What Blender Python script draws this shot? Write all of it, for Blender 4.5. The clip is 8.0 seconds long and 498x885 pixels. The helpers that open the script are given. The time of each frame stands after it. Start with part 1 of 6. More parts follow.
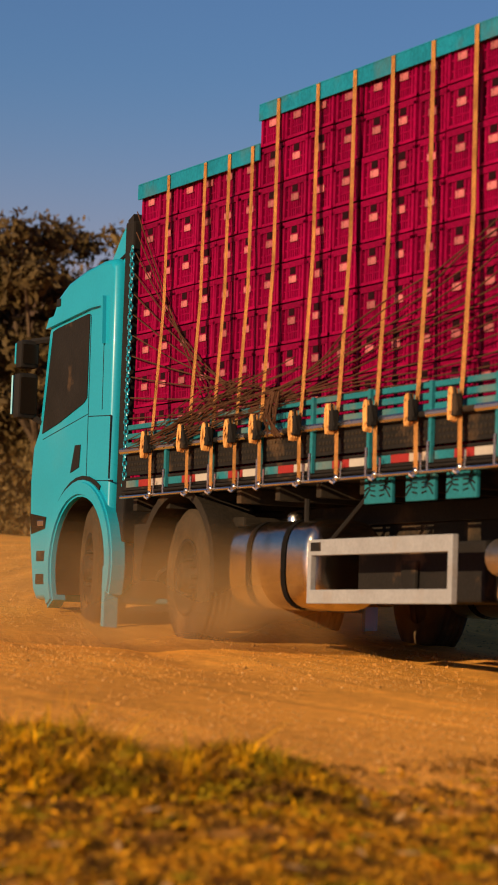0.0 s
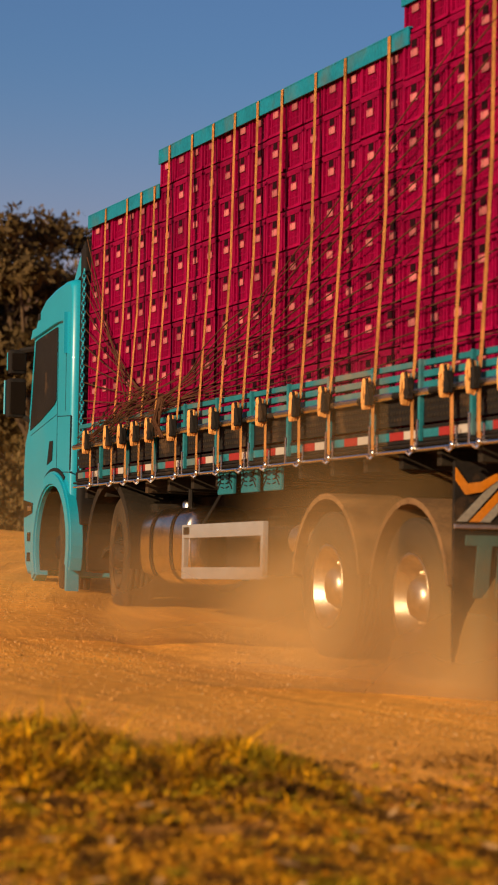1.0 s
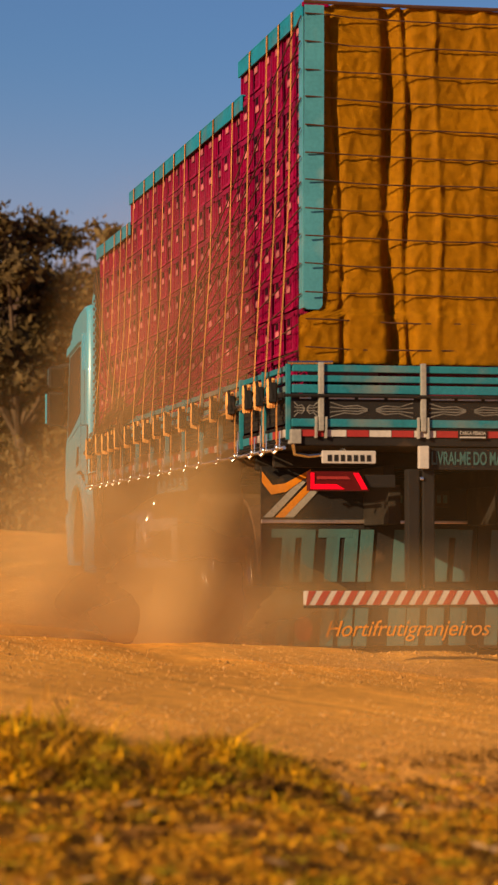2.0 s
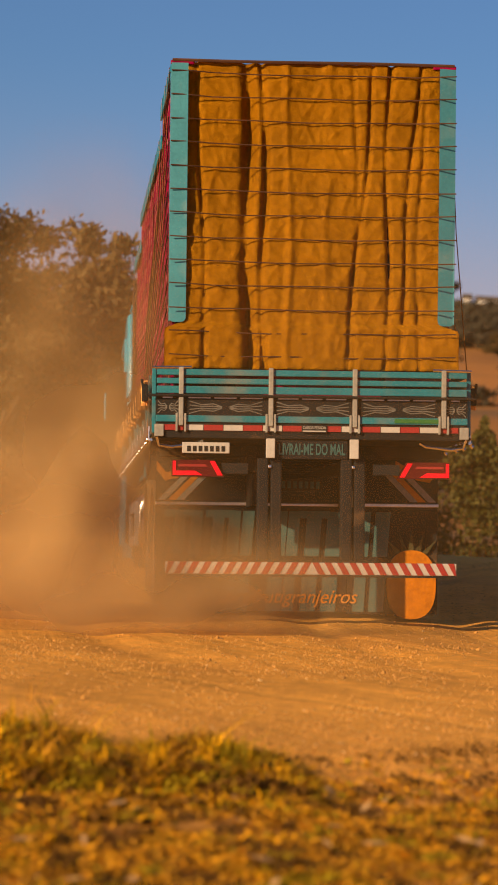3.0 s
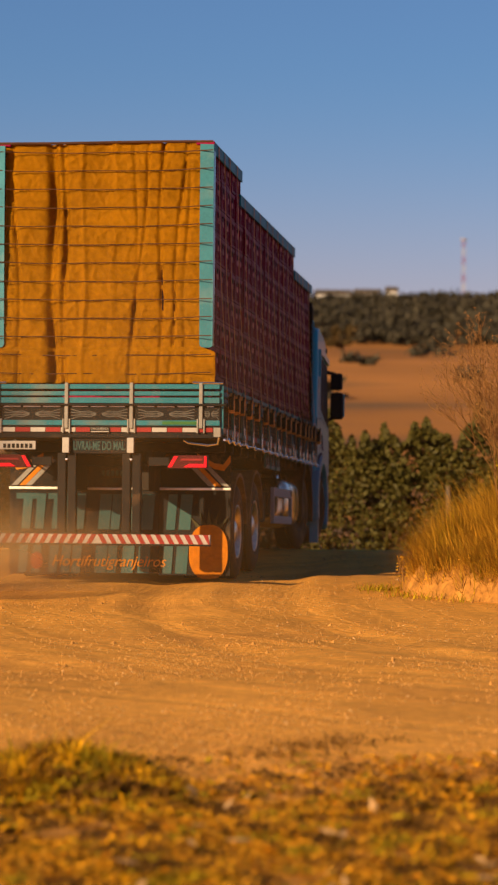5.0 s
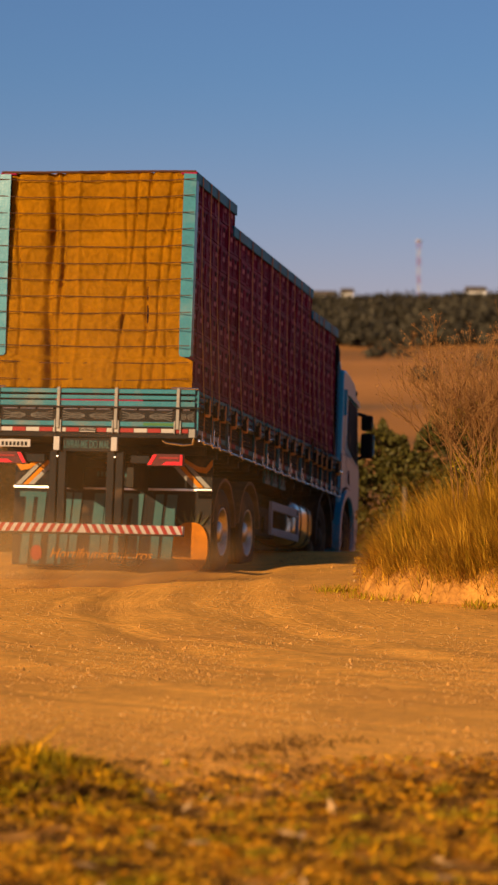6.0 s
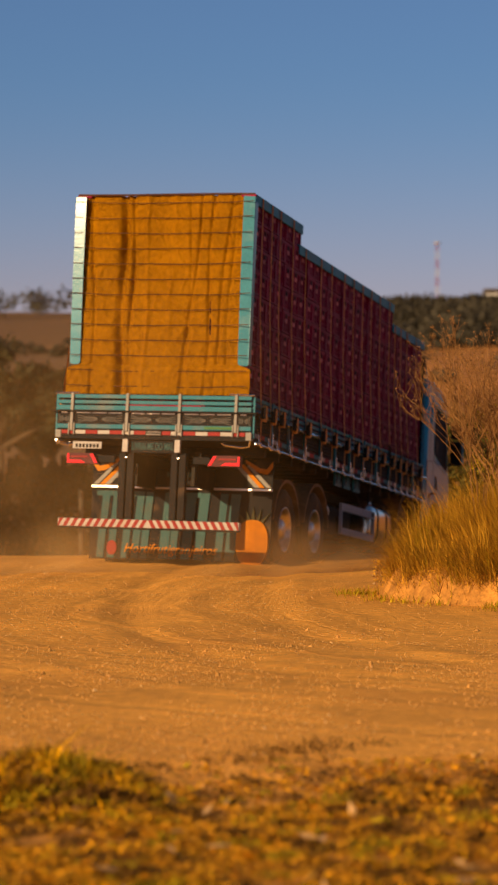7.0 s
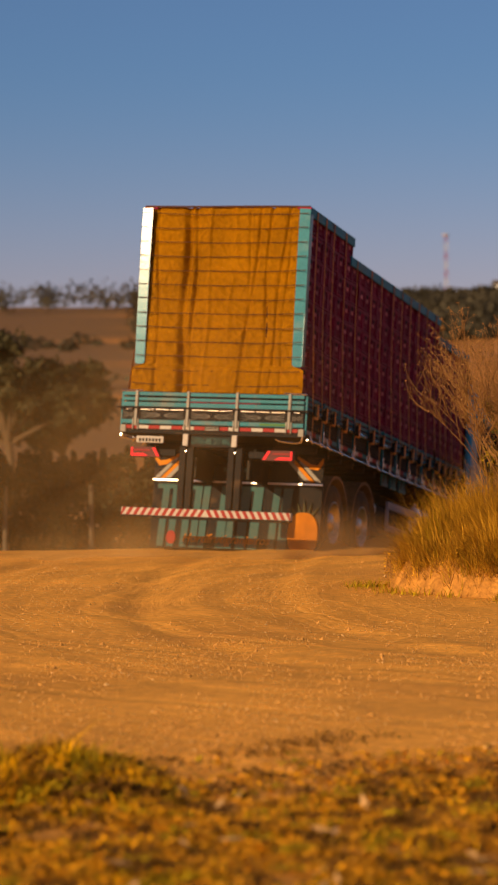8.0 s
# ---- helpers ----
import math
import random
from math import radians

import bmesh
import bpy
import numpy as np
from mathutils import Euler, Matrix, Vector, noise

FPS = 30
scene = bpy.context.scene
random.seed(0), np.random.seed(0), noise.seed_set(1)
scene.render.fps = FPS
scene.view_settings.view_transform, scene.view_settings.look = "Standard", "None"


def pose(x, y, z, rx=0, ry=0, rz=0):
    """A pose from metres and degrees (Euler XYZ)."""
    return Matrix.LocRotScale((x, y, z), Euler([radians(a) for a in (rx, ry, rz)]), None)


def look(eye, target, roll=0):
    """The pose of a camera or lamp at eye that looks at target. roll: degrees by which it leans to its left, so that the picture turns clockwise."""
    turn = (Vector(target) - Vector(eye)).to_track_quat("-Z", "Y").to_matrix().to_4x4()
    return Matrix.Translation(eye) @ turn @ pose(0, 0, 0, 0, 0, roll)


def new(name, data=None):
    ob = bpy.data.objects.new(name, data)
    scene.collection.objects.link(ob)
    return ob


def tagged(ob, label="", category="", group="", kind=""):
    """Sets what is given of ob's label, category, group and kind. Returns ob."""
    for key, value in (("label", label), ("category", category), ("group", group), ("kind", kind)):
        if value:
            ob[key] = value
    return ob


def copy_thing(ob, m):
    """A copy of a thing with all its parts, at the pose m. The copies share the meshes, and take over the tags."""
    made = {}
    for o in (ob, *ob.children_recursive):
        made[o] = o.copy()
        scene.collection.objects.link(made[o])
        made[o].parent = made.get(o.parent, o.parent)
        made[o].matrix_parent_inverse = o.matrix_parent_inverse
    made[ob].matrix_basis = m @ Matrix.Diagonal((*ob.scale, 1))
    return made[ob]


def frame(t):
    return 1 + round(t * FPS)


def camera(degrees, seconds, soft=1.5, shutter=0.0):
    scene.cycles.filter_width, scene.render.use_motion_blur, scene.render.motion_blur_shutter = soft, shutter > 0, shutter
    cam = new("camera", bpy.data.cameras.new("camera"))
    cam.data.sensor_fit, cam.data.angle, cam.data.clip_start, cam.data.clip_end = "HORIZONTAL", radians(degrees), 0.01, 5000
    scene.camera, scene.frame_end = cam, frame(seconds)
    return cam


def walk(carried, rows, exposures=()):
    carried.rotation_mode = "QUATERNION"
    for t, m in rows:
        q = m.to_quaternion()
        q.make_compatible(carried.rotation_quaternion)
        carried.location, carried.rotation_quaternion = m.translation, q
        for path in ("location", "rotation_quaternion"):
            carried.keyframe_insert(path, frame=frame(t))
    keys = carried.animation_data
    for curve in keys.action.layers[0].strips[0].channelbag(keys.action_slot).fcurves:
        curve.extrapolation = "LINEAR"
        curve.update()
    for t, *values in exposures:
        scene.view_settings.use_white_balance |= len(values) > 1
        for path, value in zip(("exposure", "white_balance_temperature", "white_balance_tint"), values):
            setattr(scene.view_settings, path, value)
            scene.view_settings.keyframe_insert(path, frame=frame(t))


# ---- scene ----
cam = camera(11.0, 8.0, soft=1.8)
cam.data.dof.use_dof = True
cam.data.dof.focus_distance = 22.5
cam.data.dof.aperture_fstop = 3.7

EYE = Vector((0, 0, 1.57))


def turned(yaw, pitch, roll):
    """Right, ahead and up of a level frame turned left by yaw, up by pitch and leaned by roll (degrees)."""
    y, p, r = radians(yaw), radians(pitch), radians(roll)
    ahead = Vector((-math.sin(y) * math.cos(p), math.cos(y) * math.cos(p), math.sin(p)))
    level = Vector((math.cos(y), math.sin(y), 0))
    above = level.cross(ahead)
    return level * math.cos(r) + above * math.sin(r), ahead, above * math.cos(r) - level * math.sin(r)


def seen_from(yaw, pitch, roll):
    right, ahead, up = turned(yaw, pitch, roll)
    m = Matrix((right, up, -ahead)).transposed().to_4x4()
    return Matrix.Translation(EYE) @ m


PATH = [
    (0, seen_from(1.365, -0.045, 3.603)),
    (0.5, seen_from(1.343, -0.087, 3.683)),
    (1, seen_from(1.225, -0.135, 3.759)),
    (1.2, seen_from(1.180, -0.137, 3.770)),
    (2.3, seen_from(0.837, -0.138, 3.741)),
    (2.5, seen_from(0.775, -0.139, 3.499)),
    (3, seen_from(0.516, -0.174, 3.037)),
    (3.5, seen_from(0.014, -0.210, 2.314)),
    (4, seen_from(-0.768, -0.191, 1.455)),
    (4.5, seen_from(-1.790, -0.120, 0.816)),
    (5, seen_from(-2.888, -0.069, 0.443)),
    (5.2, seen_from(-3.259, -0.044, 0.362)),
    (6.3, seen_from(-3.878, 0.008, 0.091)),
    (6.5, seen_from(-3.778, 0.035, 0.003)),
    (7, seen_from(-3.429, 0.049, -0.124)),
    (7.5, seen_from(-3.216, -0.021, -0.422)),
    (8, seen_from(-3.211, -0.098, -0.506)),
]
walk(cam, PATH, [(0.0, 0.32, 6700, 15), (1.2, 0.32, 6700, 15), (2.4, 0.54, 6750, 14), (5.2, 0.56, 6850, 14), (6.3, 0.43, 7000, 15), (8.0, 0.34, 7150, 16)])

# where the truck's tail stands on the ground, and how it is turned: seconds, x, y, z, yaw, pitch, roll
TRUCK_ROWS = [
    (0.0, 4.250, 12.738, 0.296, 28.03, -4.74, -0.51),
    (0.5, 3.436, 14.130, 0.214, 24.56, -4.24, 0.83),
    (1.0, 2.631, 15.465, 0.167, 20.87, -4.05, 1.49),
    (1.2, 2.357, 16.129, 0.146, 19.26, -3.93, 1.71),
    (2.3, 1.024, 18.973, 0.034, 10.34, -3.50, 3.48),
    (2.5, 0.817, 19.556, 0.039, 8.79, -3.41, 3.24),
    (3.0, 0.397, 21.223, 0.004, 4.71, -3.03, 2.31),
    (3.5, 0.075, 22.876, -0.002, 0.81, -2.44, 1.68),
    (4.0, -0.119, 24.503, 0.004, -2.90, -1.71, 1.34),
    (4.5, -0.210, 25.967, 0.015, -7.01, -1.53, 1.01),
    (5.0, -0.217, 27.234, 0.017, -10.42, -2.17, 0.21),
    (6.5, 0.345, 31.281, 0.086, -17.97, -5.77, -0.97),
    (7.0, 0.645, 32.397, 0.084, -20.04, -5.56, -1.19),
    (7.5, 0.974, 33.606, 0.083, -21.35, -6.07, -1.83),
    (8.0, 1.312, 34.594, 0.070, -20.89, -6.94, -2.11),
]

def truck_pose(x, y, z, yaw, pitch, roll):
    right, ahead, up = turned(yaw, pitch, roll)
    return Matrix.Translation((x, y, z)) @ Matrix((right, ahead, up)).transposed().to_4x4()


# ---- light ----
SUN_ELEVATION, SUN_AZIMUTH = 19.0, 222.0   # azimuth clockwise from +y
sun_way = Vector((math.sin(radians(SUN_AZIMUTH)) * math.cos(radians(SUN_ELEVATION)),
                  math.cos(radians(SUN_AZIMUTH)) * math.cos(radians(SUN_ELEVATION)), math.sin(radians(SUN_ELEVATION))))
sun = new("sun", bpy.data.lights.new("sun", "SUN"))
sun.data.energy, sun.data.angle, sun.data.color = 5.0, radians(0.6), (1.0, 0.74, 0.42)
sun.matrix_world = look(sun_way * 100, (0, 0, 0))
world = bpy.data.worlds.new("sky")
scene.world = world
world.use_nodes = True
wn = world.node_tree
sky = wn.nodes.new("ShaderNodeTexSky")
sky.sky_type, sky.sun_disc = "NISHITA", False
sky.sun_elevation, sky.sun_rotation = radians(SUN_ELEVATION), radians(SUN_AZIMUTH)
sky.altitude, sky.air_density, sky.dust_density, sky.ozone_density = 600, 1.0, 1.0, 3.5
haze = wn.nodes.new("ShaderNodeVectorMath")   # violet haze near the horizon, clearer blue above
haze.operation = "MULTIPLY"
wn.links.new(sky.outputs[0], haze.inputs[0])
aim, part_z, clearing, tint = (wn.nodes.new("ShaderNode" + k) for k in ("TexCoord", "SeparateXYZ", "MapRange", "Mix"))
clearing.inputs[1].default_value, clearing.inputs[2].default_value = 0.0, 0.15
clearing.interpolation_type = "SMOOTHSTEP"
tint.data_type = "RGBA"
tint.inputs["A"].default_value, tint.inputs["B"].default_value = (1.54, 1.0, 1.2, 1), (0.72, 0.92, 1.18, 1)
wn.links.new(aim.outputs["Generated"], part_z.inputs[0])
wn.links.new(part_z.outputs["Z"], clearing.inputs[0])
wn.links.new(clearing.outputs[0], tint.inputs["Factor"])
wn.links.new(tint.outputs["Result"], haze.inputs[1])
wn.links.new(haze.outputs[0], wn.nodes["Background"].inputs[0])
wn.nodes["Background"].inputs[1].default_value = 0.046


# ---- materials ----
def mat(name, colour, rough=0.6, metal=0.0, vary=0.25, scale=4.0, fine=40.0, bump=0.15, dirt=None, dirt_amount=0.0, glow=0.0, each=0.0, coat=0.0, spec=None):
    """A surface with two scales of variation, dirt patches and fine relief."""
    m = bpy.data.materials.new(name)
    m.use_nodes = True
    t = m.node_tree
    b = t.nodes["Principled BSDF"]
    b.inputs["Roughness"].default_value, b.inputs["Metallic"].default_value = rough, metal
    b.inputs["Coat Weight"].default_value = coat
    b.inputs["Specular IOR Level"].default_value = spec if spec is not None else 0.5 if rough < 0.4 else 0.15
    co = t.nodes.new("ShaderNodeTexCoord")
    n1, n2 = t.nodes.new("ShaderNodeTexNoise"), t.nodes.new("ShaderNodeTexNoise")
    n1.inputs["Scale"].default_value, n2.inputs["Scale"].default_value = scale, fine
    n1.inputs["Detail"].default_value, n2.inputs["Detail"].default_value = 5, 3
    for n in (n1, n2):
        t.links.new(co.outputs["Object"], n.inputs["Vector"])
    add = t.nodes.new("ShaderNodeMath")
    add.operation = "ADD"
    t.links.new(n1.outputs["Fac"], add.inputs[0])
    t.links.new(n2.outputs["Fac"], add.inputs[1])
    ramp = t.nodes.new("ShaderNodeMapRange")
    ramp.inputs[1].default_value, ramp.inputs[2].default_value = 0.7, 1.3
    ramp.inputs[3].default_value, ramp.inputs[4].default_value = 1 - vary, 1 + vary
    t.links.new(add.outputs[0], ramp.inputs[0])
    mul = t.nodes.new("ShaderNodeVectorMath")
    mul.operation = "SCALE"
    mul.inputs[0].default_value = colour[:3]
    scale_out = ramp.outputs[0]
    if each:
        info = t.nodes.new("ShaderNodeObjectInfo")
        geo = t.nodes.new("ShaderNodeNewGeometry")
        sm = t.nodes.new("ShaderNodeMath")
        sm.operation = "ADD"
        t.links.new(info.outputs["Random"], sm.inputs[0])
        t.links.new(geo.outputs["Random Per Island"], sm.inputs[1])
        r2 = t.nodes.new("ShaderNodeMapRange")
        r2.inputs[1].default_value, r2.inputs[2].default_value = 0.2, 1.8
        r2.inputs[3].default_value, r2.inputs[4].default_value = 1 - each, 1 + each
        t.links.new(sm.outputs[0], r2.inputs[0])
        pr = t.nodes.new("ShaderNodeMath")
        pr.operation = "MULTIPLY"
        t.links.new(scale_out, pr.inputs[0])
        t.links.new(r2.outputs[0], pr.inputs[1])
        scale_out = pr.outputs[0]
    t.links.new(scale_out, mul.inputs["Scale"])
    out = mul.outputs[0]
    if dirt:
        n3 = t.nodes.new("ShaderNodeTexNoise")
        n3.inputs["Scale"].default_value, n3.inputs["Detail"].default_value = scale * 0.7, 8
        t.links.new(co.outputs["Object"], n3.inputs["Vector"])
        r3 = t.nodes.new("ShaderNodeMapRange")
        r3.inputs[1].default_value, r3.inputs[2].default_value = 0.62 - 0.35 * dirt_amount, 0.85 - 0.3 * dirt_amount
        r3.inputs[4].default_value = min(1.0, 0.35 + dirt_amount)
        t.links.new(n3.outputs["Fac"], r3.inputs[0])
        mix = t.nodes.new("ShaderNodeMix")
        mix.data_type = "RGBA"
        t.links.new(r3.outputs[0], mix.inputs["Factor"])
        t.links.new(out, mix.inputs["A"])
        mix.inputs["B"].default_value = (*dirt, 1)
        out = mix.outputs["Result"]
    t.links.new(out, b.inputs["Base Color"])
    if glow:
        b.inputs["Emission Color"].default_value, b.inputs["Emission Strength"].default_value = (*colour[:3], 1), glow
    if bump:
        bp = t.nodes.new("ShaderNodeBump")
        bp.inputs["Strength"].default_value, bp.inputs["Distance"].default_value = bump, 0.02
        t.links.new(add.outputs[0], bp.inputs["Height"])
        t.links.new(bp.outputs[0], b.inputs["Normal"])
    return m


DUST = (0.42, 0.22, 0.09)
TEAL = mat("teal_paint", (0.0, 0.27, 0.40), 0.34, vary=0.07, scale=1.5, bump=0.012, dirt=(0.10, 0.26, 0.30), dirt_amount=0.1, coat=0.3)
TEAL_WOOD = mat("teal_board", (0.012, 0.135, 0.17), 0.55, vary=0.2, scale=3, dirt=(0.25, 0.15, 0.08), dirt_amount=0.28)
EDGE_BOARD = mat("edge_board_paint", (0.004, 0.165, 0.25), 0.5, vary=0.25, scale=4, dirt=(0.08, 0.10, 0.09), dirt_amount=0.3)
GUARD = mat("guard_paint", (0.26, 0.26, 0.27), 0.6, vary=0.12, scale=6, dirt=(0.25, 0.17, 0.1), dirt_amount=0.12)
TEAL_SHEET = mat("teal_plastic", (0.05, 0.205, 0.25), 0.2, spec=0.22, vary=0.12, bump=0.05, dirt=(0.22, 0.29, 0.27), dirt_amount=0.25)
BLACK = mat("black_paint", (0.013, 0.011, 0.010), 0.75, vary=0.2, dirt=DUST, dirt_amount=0.04)
BLACK_DUSTY = mat("dusty_black", (0.022, 0.017, 0.012), 0.7, vary=0.3, dirt=(0.2, 0.11, 0.05), dirt_amount=0.14)
FENDER = mat("dust_covered_guard", (0.15, 0.085, 0.04), 0.85, vary=0.3, scale=5, dirt=(0.3, 0.17, 0.075), dirt_amount=0.4)
RUBBER = mat("tyre_rubber", (0.05, 0.034, 0.02), 0.9, vary=0.3, dirt=(0.2, 0.11, 0.045), dirt_amount=0.3)
CHROME = mat("chrome", (0.75, 0.7, 0.62), 0.24, 1.0, vary=0.06, bump=0.02, dirt=(0.4, 0.3, 0.2), dirt_amount=0.1)
STEEL = mat("brushed_steel", (0.74, 0.64, 0.52), 0.36, 1.0, vary=0.14, scale=7, bump=0.05, dirt=DUST, dirt_amount=0.1)
WHITE = mat("white_paint", (0.38, 0.34, 0.30), 0.65, vary=0.1, dirt=DUST, dirt_amount=0.2)
GLASS_DARK = mat("tinted_glass", (0.010, 0.007, 0.005), 0.2, vary=0.1, bump=0.0, spec=0.2)
CRATE = mat("crate_plastic", (0.188, 0.0006, 0.031), 0.5, spec=0.07, vary=0.28, scale=5, each=0.26, bump=0.05)
CRATE_LIGHT = mat("crate_label", (0.46, 0.13, 0.14), 0.6, vary=0.5, scale=14, fine=60, each=0.45)
CRATE_SHADE = mat("crate_recess_shade", (0.012, 0.0, 0.002), 0.8, vary=0.2)
STRAP = mat("orange_webbing", (0.60, 0.29, 0.09), 0.75, vary=0.25, scale=5, dirt=(0.22, 0.09, 0.02), dirt_amount=0.3)
ROPE = mat("brown_rope", (0.07, 0.03, 0.015), 0.9, vary=0.4, fine=120)
CANVAS = mat("orange_canvas", (0.41, 0.166, 0.0005), 0.8, vary=0.2, scale=2.2, fine=18, bump=0.25, dirt=(0.25, 0.09, 0.002), dirt_amount=0.05)
RED = mat("red_reflector", (0.25, 0.022, 0.02), 0.65, vary=0.1)
RED_LAMP = mat("red_lamp", (0.07, 0.002, 0.002), 0.5, vary=0.05)
RED_GLOW = mat("lit_red_lamp", (0.55, 0.0, 0.008), 0.5, vary=0.0, glow=0.8)
ORANGE = mat("orange_paint", (0.5, 0.16, 0.008), 0.8, vary=0.15, dirt=DUST, dirt_amount=0.25)
GREEN = mat("green_paint", (0.03, 0.12, 0.03), 0.5)
SIGN_TEAL = mat("faded_teal_letters", (0.04, 0.095, 0.09), 0.85, vary=0.15, dirt=(0.1, 0.07, 0.04), dirt_amount=0.2)
BARK = mat("bark", (0.085, 0.055, 0.032), 0.9, vary=0.4, scale=10)
LEAF = mat("tree_leaf", (0.088, 0.056, 0.019), 0.7, vary=0.3, each=0.45, bump=0)
HEDGE = mat("hedge_leaf", (0.062, 0.052, 0.010), 0.6, vary=0.3, each=0.4, bump=0)
DARK_LEAF = mat("dark_leaf", (0.034, 0.029, 0.011), 0.7, vary=0.3, each=0.4, bump=0)
FAR_LEAF = mat("far_leaf", (0.046, 0.039, 0.025), 0.8, vary=0.3, scale=0.05, each=0.35, bump=0)
STRAW = mat("dry_grass", (0.50, 0.225, 0.014), 0.8, vary=0.3, scale=1.5, each=0.55, bump=0)
BANK_STRAW = mat("bank_grass", (0.53, 0.265, 0.022), 0.8, vary=0.4, scale=3.5, each=0.6, bump=0)
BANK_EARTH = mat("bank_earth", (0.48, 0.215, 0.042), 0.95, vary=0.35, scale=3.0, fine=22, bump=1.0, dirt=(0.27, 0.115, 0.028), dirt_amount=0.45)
LITTER = mat("leaf_litter", (0.58, 0.25, 0.010), 0.85, vary=0.4, scale=3.0, each=0.5, bump=0)
# withered weed tone, also paints the shaded gaps low in the verge clumps
DARK_WEED_AND_SHADE = mat("dark_weed_and_shade", (0.115, 0.05, 0.006), 0.9, vary=0.4, scale=2.0, each=0.5, bump=0)
GREEN_BLADE = mat("green_blade", (0.31, 0.20, 0.006), 0.8, vary=0.3, scale=2.0, each=0.5, bump=0)
GRASS = mat("yellow_grass", (0.66, 0.31, 0.004), 0.8, vary=0.4, scale=1.2, each=0.45, bump=0)
SCROLL = mat("worn_scroll_paint", (0.14, 0.13, 0.115), 0.6, vary=0.3)
DULL_WHITE = mat("dull_white_paint", (0.24, 0.22, 0.19), 0.6, vary=0.2)
TWIG = mat("dry_twig", (0.23, 0.11, 0.035), 0.8, vary=0.3, each=0.3, bump=0)
PINEAPPLE = mat("pineapple_paint", (0.42, 0.125, 0.001), 0.7, vary=0.25, scale=9, dirt=(0.3, 0.09, 0.003), dirt_amount=0.3)
TANK = mat("polished_tank", (0.66, 0.57, 0.46), 0.2, 1.0, vary=0.12, scale=5, bump=0.03, dirt=(0.3, 0.2, 0.11), dirt_amount=0.2)
RIM = mat("dusty_polished_rim", (0.66, 0.55, 0.42), 0.36, 1.0, vary=0.25, scale=9, bump=0.05, dirt=(0.34, 0.2, 0.09), dirt_amount=0.5)
PALE = mat("pale_clod", (0.52, 0.30, 0.12), 0.9, vary=0.3, each=0.3)
STONE = mat("pebble", (0.54, 0.25, 0.06), 0.9, vary=0.3, each=0.4)
FENCE = mat("grey_post", (0.11, 0.085, 0.06), 0.9, vary=0.3)
HOUSE = mat("white_wall", (0.8, 0.76, 0.7), 0.8, vary=0.1)


def ground_material():
    """Bare orange earth: tyre-worn dirt near by, ploughed red field farther off, straw patches in front."""
    m = mat("orange_dirt", (0.78, 0.345, 0.055), 0.95, vary=0.22, scale=0.55, fine=9.0, bump=0.6, dirt=(0.56, 0.235, 0.042), dirt_amount=0.3)
    t = m.node_tree
    b = t.nodes["Principled BSDF"]
    base = b.inputs["Base Color"].links[0].from_socket
    co = t.nodes.new("ShaderNodeTexCoord")
    sep = t.nodes.new("ShaderNodeSeparateXYZ")
    t.links.new(co.outputs["Object"], sep.inputs[0])
    # far field colour
    far = t.nodes.new("ShaderNodeMapRange")
    far.inputs[1].default_value, far.inputs[2].default_value = 44, 75
    t.links.new(sep.outputs["Y"], far.inputs[0])
    n = t.nodes.new("ShaderNodeTexNoise")
    n.inputs["Scale"].default_value, n.inputs["Detail"].default_value = 0.03, 6
    t.links.new(co.outputs["Object"], n.inputs["Vector"])
    fr = t.nodes.new("ShaderNodeValToRGB")
    fr.color_ramp.elements[0].position, fr.color_ramp.elements[0].color = 0.35, (0.30, 0.125, 0.03, 1)
    fr.color_ramp.elements[1].position, fr.color_ramp.elements[1].color = 0.65, (0.50, 0.205, 0.045, 1)
    t.links.new(n.outputs["Fac"], fr.inputs[0])
    # the fields to one side lie fallow, under dull dry grass in long strips
    side, strip, drawn, fallow, amount = (t.nodes.new("ShaderNode" + k) for k in ("MapRange", "TexNoise", "Mapping", "Mix", "MapRange"))
    drawn.inputs["Scale"].default_value = (0.012, 0.05, 0.0)
    strip.inputs["Scale"].default_value, strip.inputs["Detail"].default_value = 1.0, 5
    side.inputs[1].default_value, side.inputs[2].default_value, side.inputs[3].default_value, side.inputs[4].default_value = -12, 22, 0.35, -0.12
    both = t.nodes.new("ShaderNodeMath")
    both.operation = "ADD"
    amount.inputs[1].default_value, amount.inputs[2].default_value = 0.5, 0.66
    fallow.data_type = "RGBA"
    fallow.inputs["B"].default_value = (0.175, 0.095, 0.04, 1)
    t.links.new(co.outputs["Object"], drawn.inputs["Vector"])
    t.links.new(drawn.outputs[0], strip.inputs["Vector"])
    t.links.new(sep.outputs["X"], side.inputs[0])
    t.links.new(strip.outputs["Fac"], both.inputs[0])
    t.links.new(side.outputs[0], both.inputs[1])
    t.links.new(both.outputs[0], amount.inputs[0])
    t.links.new(amount.outputs[0], fallow.inputs["Factor"])
    t.links.new(fr.outputs[0], fallow.inputs["A"])
    mix = t.nodes.new("ShaderNodeMix")
    mix.data_type = "RGBA"
    t.links.new(far.outputs[0], mix.inputs["Factor"])
    t.links.new(base, mix.inputs["A"])
    t.links.new(fallow.outputs["Result"], mix.inputs["B"])
    # brown straw litter on the verge
    verge, spot, much, cover, litter = (t.nodes.new("ShaderNode" + k) for k in ("MapRange", "TexNoise", "MapRange", "Math", "Mix"))
    verge.inputs[1].default_value, verge.inputs[2].default_value, verge.inputs[3].default_value, verge.inputs[4].default_value = 10.2, 11.7, 1.0, 0.0
    spot.inputs["Scale"].default_value, spot.inputs["Detail"].default_value = 2.4, 6
    much.inputs[1].default_value, much.inputs[2].default_value, much.inputs[3].default_value = 0.38, 0.56, 0.25
